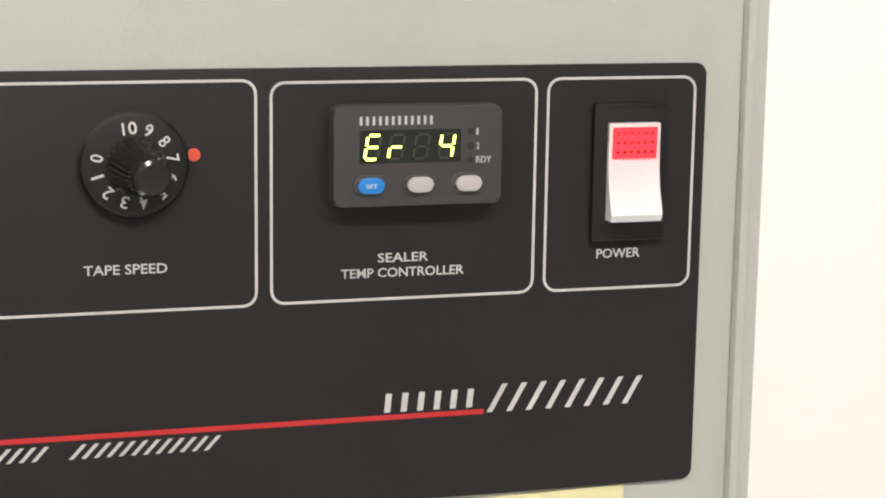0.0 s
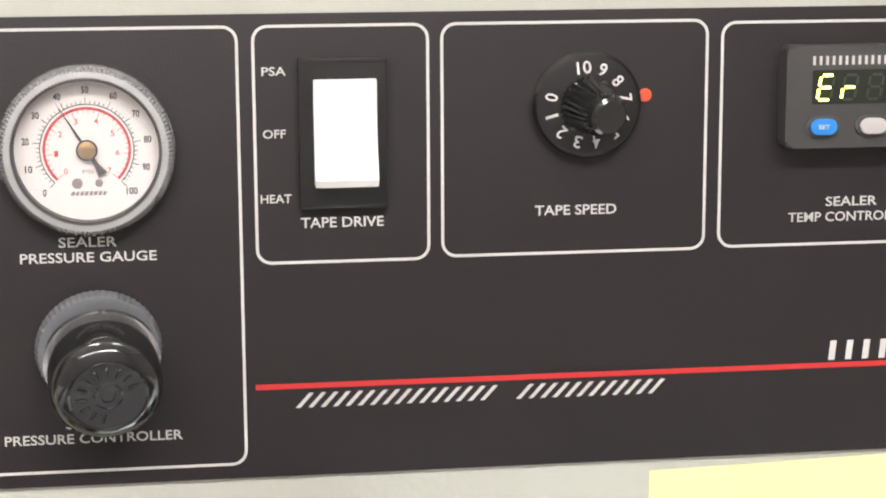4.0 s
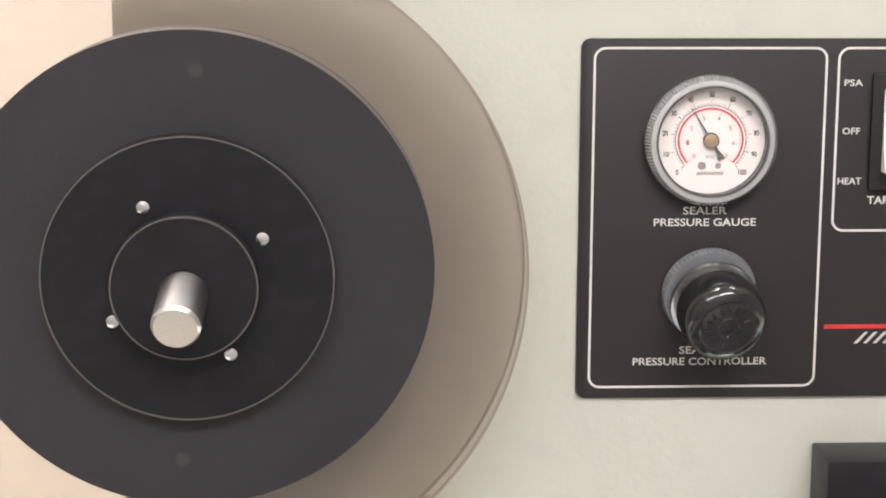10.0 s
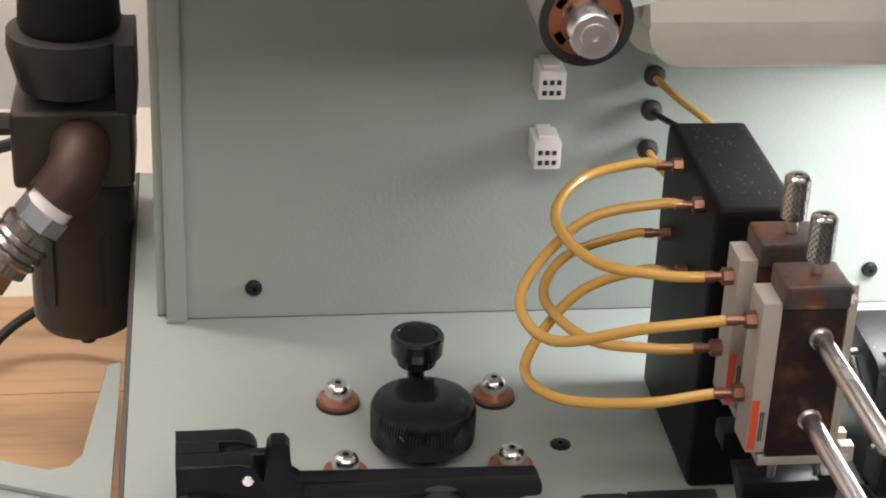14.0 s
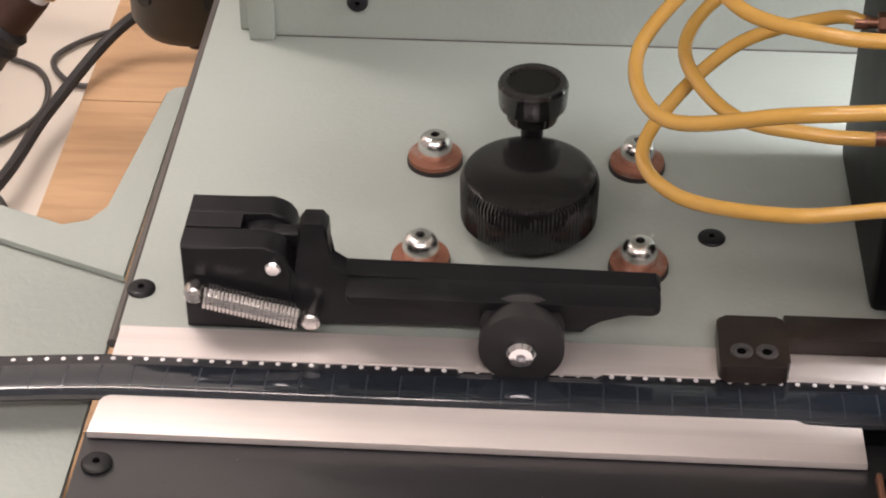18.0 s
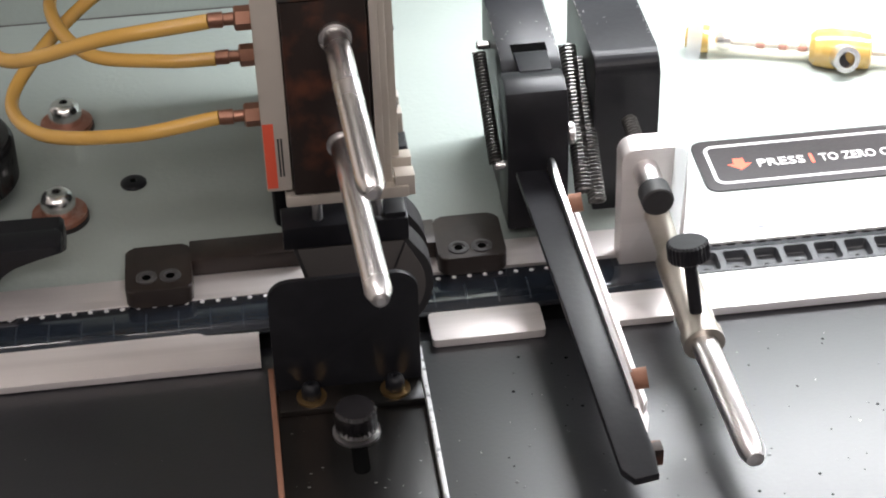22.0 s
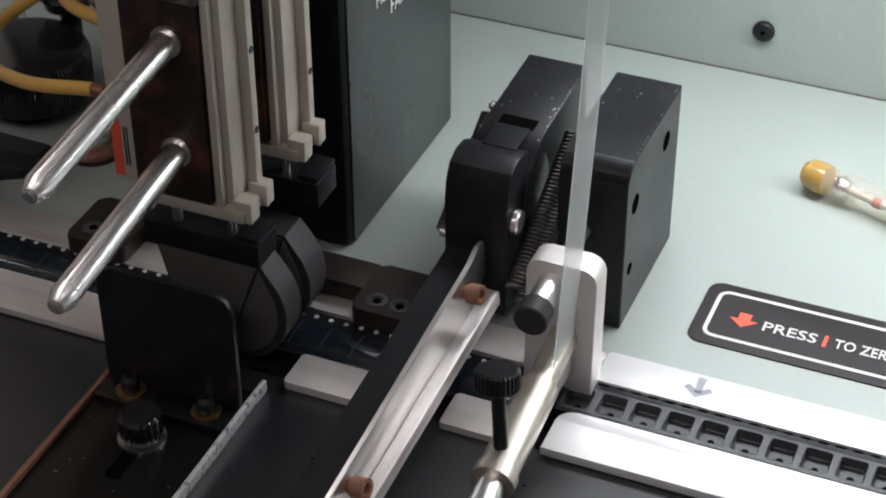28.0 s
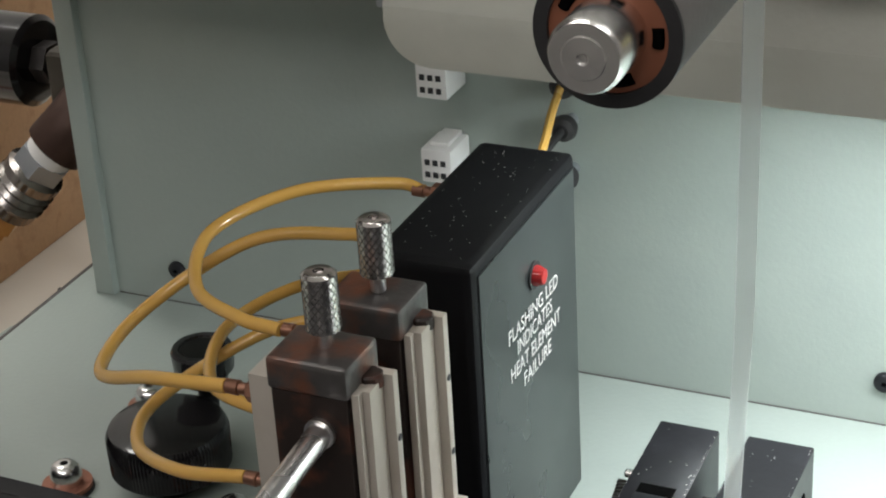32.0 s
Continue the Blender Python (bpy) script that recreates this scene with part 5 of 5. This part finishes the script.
for y0, y1 in ((-1.6, -0.85), (-0.35, 0.5)):
    rocker = [(3.0, 3.35), (3.45, 1.5), (4.0, 0.75)] + [(4.85 + 1.45 * math.cos(radians(a)), 2.0 + 1.5 * math.sin(radians(a))) for a in range(240, 401, 8)] + [(5.7, 3.35)]
    part("shoe", prism(rocker, "y", y0, y1, 0.05), BLACK_RUBBER, shoe, "dark rounded shoe")
    face = [(3.12, 3.3), (3.55, 1.55), (4.85, 1.15), (5.62, 3.28)]
    part("front_plate", prism(face, "y", y0 - 0.06, y0 - 0.005, 0.01), SHOE_GREY, shoe, "flat grey front plate")
    dome = [(4.9, 1.15)] + [(4.85 + 1.25 * math.cos(radians(a)), 2.0 + 1.3 * math.sin(radians(a))) for a in range(265, 400, 9)] + [(5.66, 3.2)]
    part("end_plate", prism(dome, "y", y0 - 0.05, y0 - 0.003, 0.01), SHOE_GREY, shoe, "rounded grey end plate")

deck_units()
# air hoses from the heater box to the cylinders
HOSES = (((2.5, 7.9, 9.75), [(1.0, 7.9, 9.85), (-1.2, 6.6, 9.9), (-2.4, 4.2, 9.7), (-1.6, 2.0, 9.35), (0.2, 0.9, 9.4)], (1.5, 0.6, 9.45)),
         ((2.5, 5.0, 9.7), [(1.0, 5.0, 9.75), (-1.5, 4.5, 9.4), (-3.65, 2.5, 8.05), (-3.2, -0.2, 7.9), (-0.7, -1.6, 9.0)], (1.5, -1.95, 9.4)),
         ((2.5, 8.6, 6.9), [(1.0, 8.5, 6.9), (-1.4, 7.0, 6.9), (-2.5, 4.6, 6.7), (-1.6, 2.1, 6.6), (0.2, 1.2, 6.7)], (1.5, 1.0, 6.75)),
         ((2.5, 6.1, 6.7), [(1.0, 6.1, 6.8), (-1.4, 4.9, 6.6), (-3.4, 2.4, 5.6), (-2.8, 0.3, 5.6), (-0.6, -1.3, 6.3)], (1.5, -1.6, 6.75)))
for a, mid, b in HOSES:
    h = thing("air_hose", a, "amber yellow plastic air hose looped between heater box and cylinder", "hose", "air hoses")
    hose_end(a, (-1, 0, 0), h)
    part("tube", sweep(curve_points([(a[0] - 0.6, a[1], a[2])] + mid + [b]), 0.17, 12), YELLOW_TUBE, h)

# ---------------------------------------------------------------- front guide slide
slide = thing("guide_slide", (3.8, -7, 0), "worn black guide slide with an upright plate", "guide")
part("base", box(2.14, 5.62, -20, -2.55, -0.098, -0.01, 0.01), WORN_BLACK, slide)
part("worn_edge", box(5.62, 5.74, -20, -2.3, -0.098, 0.22, 0.03), WORN_EDGE, slide, "bare worn metal edge")
part("rust_edge", box(2.0, 2.14, -20, -2.5, -0.098, 0.12, 0.03), RUST, slide, "rusty metal edge")
part("foot", box(2.2, 5.6, -4.2, -3.3, -0.009, 0.16, 0.03), WORN_BLACK, slide)
part("upright_plate", prism(rounded(2.15, 5.62, -0.005, 3.32, 0.5, 8, "0011"), "y", -3.42, -3.27, 0.03), BLACK_ANO, slide, "upright black plate with round corners")
for x in (2.97, 4.95):
    part("lock_washer", ring((x, -3.78, 0.16), (0, 0, 1), 0.15, 0.36, 0.06, 20), BRASS, slide, "brass lock washer")
    socket_bolt((x, -3.78, 0.22), 0.23, 0.38, parent=slide, material=BLACK_ANO)
for y in (-4.95, -8.9):
    part("knob_washer", ring((3.92, y, -0.01), (0, 0, 1), 0.2, 0.56, 0.06, 28), STEEL, slide)
    part("knob", lathe((3.92, y, 0.05), (0, 0, 1), [(0, 0), (0, 0.44), (0.1, 0.5), (0.62, 0.5), (0.7, 0.44), (0.72, 0)], 48, knurl=0.02), BLACK_PLASTIC, slide, "small black clamp knob")
random.seed(21)
scuff = B()
for i in range(60):
    x, y, t = random.uniform(2.2, 5.5), random.uniform(-14, -2.7), random.uniform(0.008, 0.02)
    if not (-4.3 < y < -3.2):
        box(x, x + t * random.choice((1, 1, 2, 4)), y, y + t, -0.012, -0.007, 0, bm=scuff)
tagged(part("scuff", scuff, DUST, slide, "fine pale scuffs on the worn base"), kind="stuff")
part("slot", prism(rounded(3.74, 4.12, -6.4, -5.2, 0.18, 5), "z", -0.009, -0.005), HOLE, slide, "short dark slot")

# ---------------------------------------------------------------- tape applicator
app = thing("tape_applicator", (10.6, 4, 0), "black tape applicator block with springs and a long arm", "applicator")
part("left_block", prism([(3.1, 0.02), (7.05, 0.02), (7.05, 4.55), (3.9, 4.4), (3.3, 4.1), (3.1, 3.8)], "x", 8.62, 10.2, 0.06), BLACK_ANO, app)
part("slot", prism([(3.95, 4.408), (4.4, 4.429), (4.4, 4.35), (3.95, 4.33)], "x", 8.98, 9.9), HOLE, app, "dark cut-out in the block")
part("tongue", prism([(2.9, 4.38), (3.9, 4.4), (3.93, 4.46), (3.8, 4.5), (2.95, 4.48)], "x", 9.0, 9.85, 0.02), BLACK_ANO, app)
part("hinge", prism([(1.85, 0.4), (3.25, 0.4), (3.25, 4.3), (3.0, 4.45), (2.5, 4.5), (2.1, 4.35), (1.88, 4.0), (1.8, 3.5)], "x", 8.5, 10.1, 0.1), BLACK_ANO, app, "rounded black hinge block")
part("hinge_ear", lathe((9.95, 3.5, 3.2), (1, 0, 0), [(0, 0), (0, 0.8), (0.25, 0.8), (0.28, 0.74), (0.28, 0)], 28), BLACK_ANO, app)
part("right_block", prism(rounded(2.9, 7.0, 0.02, 4.6, 0.5, 8, "0001"), "x", 10.95, 12.65, 0.05), BLACK_ANO, app, "", False)
for y, z, r in ((5.9, 3.65, 0.26), (3.55, 3.3, 0.26), (3.4, 1.5, 0.16)):
    part("hole", rod((12.64, y, z), (12.66, y, z), r, 20), HOLE, app, "round drilled hole")
random.seed(8)
scratch = B()
for i in range(20):
    x, y, t = random.choice((random.uniform(8.7, 10.1), random.uniform(11.05, 12.5))), random.uniform(4.6, 6.9), random.uniform(0.01, 0.03)
    z = 4.6 if x > 10.5 else 4.4 + (y - 3.9) * 0.0476
    box(x, x + t, y, y + t * random.uniform(0.6, 3.0), z, z + 0.006, 0, bm=scratch)
for i in range(90):
    # bare metal shows along the upper edges of both blocks
    x0, y, t = random.choice((8.64, 10.14, 10.97, 12.58)), random.uniform(3.6, 6.95), random.uniform(0.008, 0.02)
    z = 4.598 if x0 > 10.5 else 4.4 + (y - 3.9) * 0.0476
    box(x0, x0 + t, y, y + t * random.uniform(1.0, 5.0), z - 0.004, z + 0.004, 0, bm=scratch)
tagged(part("worn_speck", scratch, DUST, app, "small pale worn specks"), kind="stuff")
part("spring", coil((10.45, 1.5, 1.6), (10.6, 5.0, 3.9), 0.2, 0.045, 40), DARK_STEEL, app, "dark coil spring")
part("spring", coil((10.75, 1.3, 1.4), (10.85, 4.8, 3.6), 0.2, 0.045, 40), DARK_STEEL, app, "dark coil spring")
part("spring", coil((8.28, 2.3, 2.2), (8.28, 5.2, 3.8), 0.15, 0.04, 34), DARK_STEEL, app, "dark coil spring")
for p in ((8.25, 2.2, 2.2), (8.25, 5.4, 3.9)):
    part("spring_post", rod((p[0] + 0.35, p[1], p[2]), (p[0] - 0.02, p[1], p[2]), 0.12), STEEL, app)
part("pivot", rod((10.1, 2.2, 3.0), (10.3, 2.2, 3.0), 0.3), STEEL, app)
def slewed(bm):
    """The arm stands slightly askew, its free end further right."""
    for v in bm.verts:
        v.co.x += 0.16 + (1.5 - v.co.y) * 0.03
    return bm


part("arm_blade", prism([(8.7, 1.6), (9.5, 1.6), (9.92, -9.2), (9.88, -9.85), (9.35, -9.95), (9.12, -9.6)], "z", 2.15, 2.35, 0.04), BLACK_ANO, app, "long flat black blade")
part("arm_edge", slewed(prism([(1.6, 1.2), (1.6, 2.5), (1.5, 2.75), (1.15, 2.82), (0.6, 2.62), (-7.4, 2.5), (-8.4, 2.1), (-8.5, 1.6), (-7.5, 1.2)], "x", 9.36, 9.48, 0.03)), STEEL, app, "bright upright flange of the arm")
part("arm_floor", slewed(prism([(9.48, 1.6), (9.85, 1.6), (9.98, 1.3), (9.92, -6.9), (9.7, -7.6), (9.48, -7.6)], "z", 1.18, 1.32, 0.03)), ALU, app, "bright flange of the arm")
part("arm_rim", slewed(prism([(9.86, 1.2), (9.98, 1.1), (9.92, -6.7), (9.8, -6.9)], "z", 1.32, 1.62, 0.03)), ALU, app, "raised outer rim of the arm")
part("arm_end", slewed(box(9.4, 9.75, -8.85, -8.5, 1.6, 2.05, 0.05)), BROWN_STEEL, app)
for x, y, z in ((9.72, 0.2, 2.2), (9.92, -6.55, 2.1)):
    part("arm_screw", lathe((x, y, z), (1, -0.1, 0.15), [(0, 0), (0, 0.17), (0.1, 0.17), (0.1, 0.24), (0.42, 0.24), (0.42, 0.14), (0.3, 0.12), (0.3, 0)], 20), RUST, app, "rusty socket screw")

clamp = thing("tube_clamp", (11.9, 0.8, 0), "bare aluminium clamp plate holding a steel guide tube", "clamp")
part("plate", prism(rounded(11.15, 12.82, 0.0, 3.55, 0.35, 6, "0011"), "y", 0.3, 1.0, 0.04), ALU, clamp)
part("pin", rod((11.75, 0.4, 2.95), (11.75, -0.55, 2.92), 0.32), STEEL, clamp)
part("pin_cap", rod((11.75, -0.55, 2.92), (11.76, -1.1, 2.9), 0.4), BLACK_RUBBER, clamp, "black rubber cap")
part("sleeve", lathe((12.1, 0.32, 1.55), (0.1, -4.7, -0.45), [(0, 0), (0, 0.34), (1.7, 0.34), (1.75, 0.46), (4.4, 0.44), (4.42, 0.5), (4.75, 0.5), (4.77, 0)], 40), WORN_STEEL, clamp, "worn tan steel sleeve")
part("guide_tube", lathe((12.2, -4.38, 1.1), (0.2, -4.0, -0.1), [(0, 0), (0, 0.32), (3.7, 0.30), (3.98, 0.2), (4.0, 0.1), (4.0, 0)], 32), STEEL, clamp, "long polished guide tube")
part("thumb_screw", lathe((11.95, -3.5, 2.95), (-0.1, 0.2, 1), [(0, 0), (0, 0.46), (0.05, 0.5), (0.42, 0.5), (0.47, 0.44), (0.47, 0)], 60, knurl=0.025), BLACK_ANO, clamp, "black knurled thumb screw")
part("thread", rod((12.15, -3.75, 1.45), (11.96, -3.5, 2.98), 0.16, 16), BLACK_ANO, clamp)
part("feed_spring", coil((11.75, 1.0, 3.0), (11.75, 2.4, 3.1), 0.17, 0.045, 12), DARK_STEEL, clamp)

# ---------------------------------------------------------------- deck label, pen mark and vial
layout((1, 1, 1), (0, 0.12, 0))
plate = thing("instruction_label", (19, 4.2, 0), "black instruction label with a white outline and red arrow", "label")
part("backing", prism(rounded(14.2, 23.9, 3.05, 5.5, 0.35), "z", 0.0, 0.04, 0.01), PANEL_BLACK, plate)


def flat_outline(x0, x1, y0, y1, r, w, z):
    o, i = rounded(x0, x1, y0, y1, r), rounded(x0 + w, x1 - w, y0 + w, y1 - w, r - w)
    bm = B()
    a = [bm.verts.new((p, q, z)) for p, q in o]
    b = [bm.verts.new((p, q, z)) for p, q in i]
    for k in range(len(o)):
        j = (k + 1) % len(o)
        bm.faces.new((a[k], a[j], b[j], b[k]))
    return bm


part("outline", flat_outline(14.5, 23.6, 3.34, 5.22, 0.3, 0.1, 0.046), PRINT_WHITE, plate, "white printed outline", smooth=False)
part("arrow", prism([(15.0, 4.25), (15.35, 3.95), (15.7, 4.25), (15.5, 4.25), (15.5, 4.5), (15.2, 4.5), (15.2, 4.25)], "z", 0.042, 0.048), RED_LABEL, plate, "small red arrow")
lettering("PRESS", (15.85, 4.02, 0.046), 0.36, 1.32, plate, PRINT_WHITE, face="top", label="white printed word press", weight=0.008)
part("red_bar", box(17.33, 17.42, 3.98, 4.42, 0.042, 0.048, 0), RED_LABEL, plate, "small red stroke")
lettering("TO ZERO COUNT AT ARROW.", (17.6, 4.02, 0.046), 0.36, 5.2, plate, PRINT_WHITE, face="top", label="white printed words: to zero count at arrow", weight=0.008)
deck_units()
pen = thing("pen_arrow", (15.1, 1.2, 0.15), "hand-drawn grey pen arrow on the rail", "mark")
part("stroke", prism([(15.02, 1.2), (15.18, 1.2), (15.2, 1.75), (15.0, 1.75)], "z", 0.142, 0.147), PEN, pen)
part("stroke", prism([(14.75, 1.32), (15.1, 1.0), (15.1, 1.25), (14.85, 1.45)], "z", 0.142, 0.147), PEN, pen)
part("stroke", prism([(15.45, 1.32), (15.1, 1.0), (15.1, 1.25), (15.35, 1.45)], "z", 0.142, 0.147), PEN, pen)

vial = thing("level_vial", (19, 8.3, 0.5), "clear tube with amber wax ends lying on the deck", "vial")
va, vb = Vector((15.4, 10.55, 0.5)), Vector((24.5, 7.45, 0.5))
vd = vb - va
part("tube", rod(va + vd * 0.03, vb, 0.41, 28), CLEAR_TUBE, vial, "clear plastic tube")
part("end_plug", lathe(va - vd.normalized() * 0.15, vd, [(0, 0), (0, 0.28), (0.15, 0.4), (0.5, 0.43), (0.7, 0.415), (0.7, 0)], 24), AMBER, vial, "amber end plug")
part("end_ball", lathe(va + vd.normalized() * 0.7, vd, [(0, 0), (0.1, 0.25), (0.3, 0.33), (0.5, 0.25), (0.6, 0)], 16), STEEL, vial)
mid = va + vd * 0.46
part("wax_band", lathe(mid - vd.normalized() * 0.9, vd, [(0, 0.4), (0.15, 0.55), (0.6, 0.62), (1.3, 0.6), (1.75, 0.52), (1.8, 0.4)], 24), AMBER, vial, "lump of amber wax")
part("nut", lathe(mid + Vector((-0.1, -0.45, 0.05)), (0.05, -1, 0.25), [(0, 0), (0, 0.4), (0.45, 0.4), (0.45, 0.24), (0.1, 0.22), (0.1, 0)], 20), STEEL, vial, "bright metal ferrule")
part("bore", lathe(mid + Vector((-0.075, -0.6, 0.09)), (0.05, -1, 0.25), [(0, 0), (0, 0.23), (0.02, 0.23), (0.02, 0)], 16), PRINT_BLACK, vial)
for at in (0.2, 0.27, 0.33, 0.62):
    c = va + vd * at
    part("red_mark", rod(c + Vector((0, 0, -0.02)), c + vd.normalized() * 0.3 + Vector((0, 0, -0.02)), 0.15, 10), DULL_RED, vial, "red mark inside the tube")
part("inner_strip", rod(va + vd * 0.1, vb - vd * 0.01, 0.12, 10), CREAM_CASE, vial)

# ---------------------------------------------------------------- filter regulator beside the housing
layout((0.929, 0.929, 0.929), (-0.85, -3.36, 2.55))
FX, FY = -18.9, 30.0
reg = thing("filter_regulator", (FX, FY, -8), "dark air filter regulator with a black cap and olive bowl", "regulator")
part("cap", lathe((FX, FY, 6.5), (0, 0, 1), [(0, 0), (0, 2.1), (0.3, 2.2), (4.6, 1.98), (4.95, 1.85), (5.0, 1.6), (4.9, 1.5), (4.9, 0)], 60, knurl=0.04), MATTE_BLACK, reg, "ribbed black adjusting cap")
part("neck", lathe((FX, FY, 3.9), (0, 0, 1), [(0, 0), (0, 2.3), (1.2, 2.6), (1.8, 2.75), (2.5, 2.7), (2.6, 2.3), (2.6, 0)], 40), DARK_CAST, reg, "dark cast neck")
part("body", box(FX - 2.6, FX + 2.6, FY - 2.3, FY + 2.3, -0.2, 3.4, 0.35, 3), OLIVE, reg, "dark cast body")
part("bowl", lathe((FX + 0.1, FY, -8.0), (0, 0, 1), [(0, 0.4), (0.0, 1.7), (0.2, 2.1), (0.7, 2.38), (7.8, 2.38), (7.8, 0)], 40), OLIVE, reg, "olive metal bowl guard")
for a in (-60, -125, 20):
    win = prism(rounded(-0.34, 0.34, -2.0, 1.7, 0.33, 5), "y", -0.1, 0.12)
    bmesh.ops.transform(win, matrix=Matrix.Translation(Vector((FX + 2.32 * math.cos(radians(a)), FY + 2.32 * math.sin(radians(a)), -4.2))) @ Matrix.Rotation(radians(a + 90), 4, "Z"), verts=win.verts)
    part("bowl_window", win, PRINT_BLACK, reg, "tall dark slot in the bowl guard")
part("drain", lathe((FX + 0.1, FY, -9.0), (0, 0, 1), [(0, 0), (0, 0.35), (0.6, 0.4), (0.7, 0.6), (1.1, 0.6), (1.1, 0)], 16), DARK_CAST, reg)
part("bracket", box(FX + 2.2, -16.1, FY - 1.2, FY + 1.2, 4.6, 5.3, 0.1), DARK_CAST, reg, "dark mounting bracket")
part("bracket_plate", box(-17.0, -16.12, FY - 2.2, FY + 1.6, 3.2, 6.4, 0.1), DARK_CAST, reg)
side = part("side_gauge", lathe((FX - 6.6, FY - 0.6, 2.2), (1, 0, 0), [(0, 0), (0, 1.75), (0.15, 1.95), (2.4, 1.95), (2.6, 1.7), (2.6, 0)], 48), BLACK_PLASTIC, reg, "small black side gauge")
part("gauge_nut", lathe((FX - 4.0, FY - 0.6, 2.2), (1, 0, 0), [(0, 0), (0, 0.9), (0.7, 0.9), (0.7, 0.5), (1.4, 0.5), (1.4, 0)], 6), DARK_CAST, side)
EA = Vector((FX + 0.3, FY - 2.2, 1.9))
part("elbow", sweep(curve_points([EA, EA + Vector((0.1, -1.2, 0.1)), EA + Vector((-0.2, -2.2, -0.5)), EA + Vector((-1.0, -2.7, -1.4))]), 1.25, 20), RUST_FIT, reg, "brown pipe elbow")
CD = Vector((-2.6, -0.6, -2.9)).normalized()
q = EA + Vector((-1.0, -2.7, -1.4))
part("thread_tape", lathe(q - CD * 0.1, CD, [(0, 0), (0, 1.0), (0.5, 1.0), (0.5, 0)], 24), WHITE_PLASTIC, reg, "white thread tape")
part("nipple_hex", lathe(q + CD * 0.4, CD, [(0, 0), (0, 1.15), (0.8, 1.15), (0.8, 0)], 6), ZINC, reg)
part("coupling", lathe(q + CD * 1.2, CD, [(0, 0), (0, 1.0), (0.2, 1.25), (0.6, 1.25), (0.7, 1.15), (0.9, 1.3), (1.1, 1.15), (1.3, 1.3), (1.5, 1.15), (1.7, 1.3), (1.9, 1.15), (2.3, 1.2), (2.4, 0.9), (2.4, 0)], 60, knurl=0.03), NICKEL, reg, "knurled quick coupling")
part("brass_nut", lathe(q + CD * 3.6, CD, [(0, 0), (0, 0.85), (0.9, 0.95), (1.0, 0.8), (1.6, 0.8), (1.6, 0)], 6), BRASS, reg, "brass hexagon nut")
part("tape_wrap", lathe(q + CD * 5.2, CD, [(0, 0), (0, 0.65), (0.3, 0.65), (0.3, 0)], 20), WHITE_PLASTIC, reg)
part("hose_tail", lathe(q + CD * 5.5, CD, [(0, 0), (0, 0.75), (1.4, 0.8), (1.6, 0.6), (1.6, 0)], 12), RUST_FIT, reg)
part("wrap", lathe(q + CD * 6.9, CD, [(0, 0), (0, 0.7), (0.25, 0.98), (0.6, 0.86), (0.9, 1.02), (1.3, 0.9), (1.7, 0.95), (1.9, 0.7), (1.9, 0)], 14), BLACK_RUBBER, reg, "black tape wrapped round the hose end")
e0, e1 = (tuple((q + CD * k) * 0.929 + Vector((-0.85, -3.36, 2.55))) for k in (8.2, 9.4))
deck_units()
airline = thing("red_air_hose", e0, "red rubber air hose with black tape at its end", "hose")
part("hose", sweep(curve_points([e0, e1, Vector((-28.5, 16.0, -8.8)), Vector((-34, 13.5, -10.1)), Vector((-50, 8, -10.15))]), 0.68, 14), RED_HOSE, airline)
for i, pts in enumerate((((-28.5, 23.0, -10.6), (-26.4, 24.9, -10.6), (-25.2, 27.2, -10.6), (-26.0, 30.0, -10.6), (-29.0, 31.5, -10.6)), ((-30.0, 26.0, -10.6), (-27.0, 22.9, -10.6), (-25.2, 20.9, -10.6), (-24.1, 18.2, -10.6), (-24.4, 14.0, -10.6)), ((-21.0, 33.0, -10.6), (-23.6, 33.2, -10.6), (-25.6, 31.0, -10.6), (-24.2, 29.0, -10.6), (-22.0, 29.8, -10.6)))):
    lead = thing("thin_dark_lead", pts[0], "thin dark lead lying in a loop on the bench", "cable", "leads on the bench")
    part("lead", sweep(curve_points(pts), 0.12, 8), DARK_CASE, lead)
cable = thing("black_cable", (-20, 30, -9), "black power cable hanging behind the regulator", "cable")
part("cable", sweep(curve_points([(-16.5, 29.6, 4.2), (-18.5, 31.5, 2.0), (-23, 33, -0.6), (-30, 34, -1.2), (-45, 36, 0.5)]), 0.3, 10), BLACK_RUBBER, cable)
cable2 = thing("black_cable", (-22, 26, -9), "black cable lying on the bench by the wall", "cable")
part("cable", sweep(curve_points([(-16.8, 27.0, -2.0), (-19.0, 30.0, -6.0), (-22.5, 30.0, -8.5), (-24.5, 25.5, -9.6), (-25.5, 20, -9.65), (-29, 12, -9.65)]), 0.25, 10), BLACK_RUBBER, cable2)

crate = thing("wooden_box", (-45, 34, -10.8), "plain orange-brown wooden box on the far end of the bench", "box")
for i in range(3):
    part("side_board", box(-33.4, -32.3, 26, 42, -10.79 + i * 4.8, -6.05 + i * 4.8, 0.08), WOOD, crate)
part("front_board", box(-56, -33.45, 26, 27, -10.79, 3.55, 0.08), WOOD, crate)
part("back_board", box(-56, -33.45, 41, 42, -10.79, 3.55, 0.08), WOOD, crate)
part("end_board", box(-57, -56.05, 26, 42, -10.79, 3.55, 0.08), WOOD, crate)
part("lid", box(-57, -32.3, 26, 42, 3.56, 4.2, 0.08), WOOD, crate)
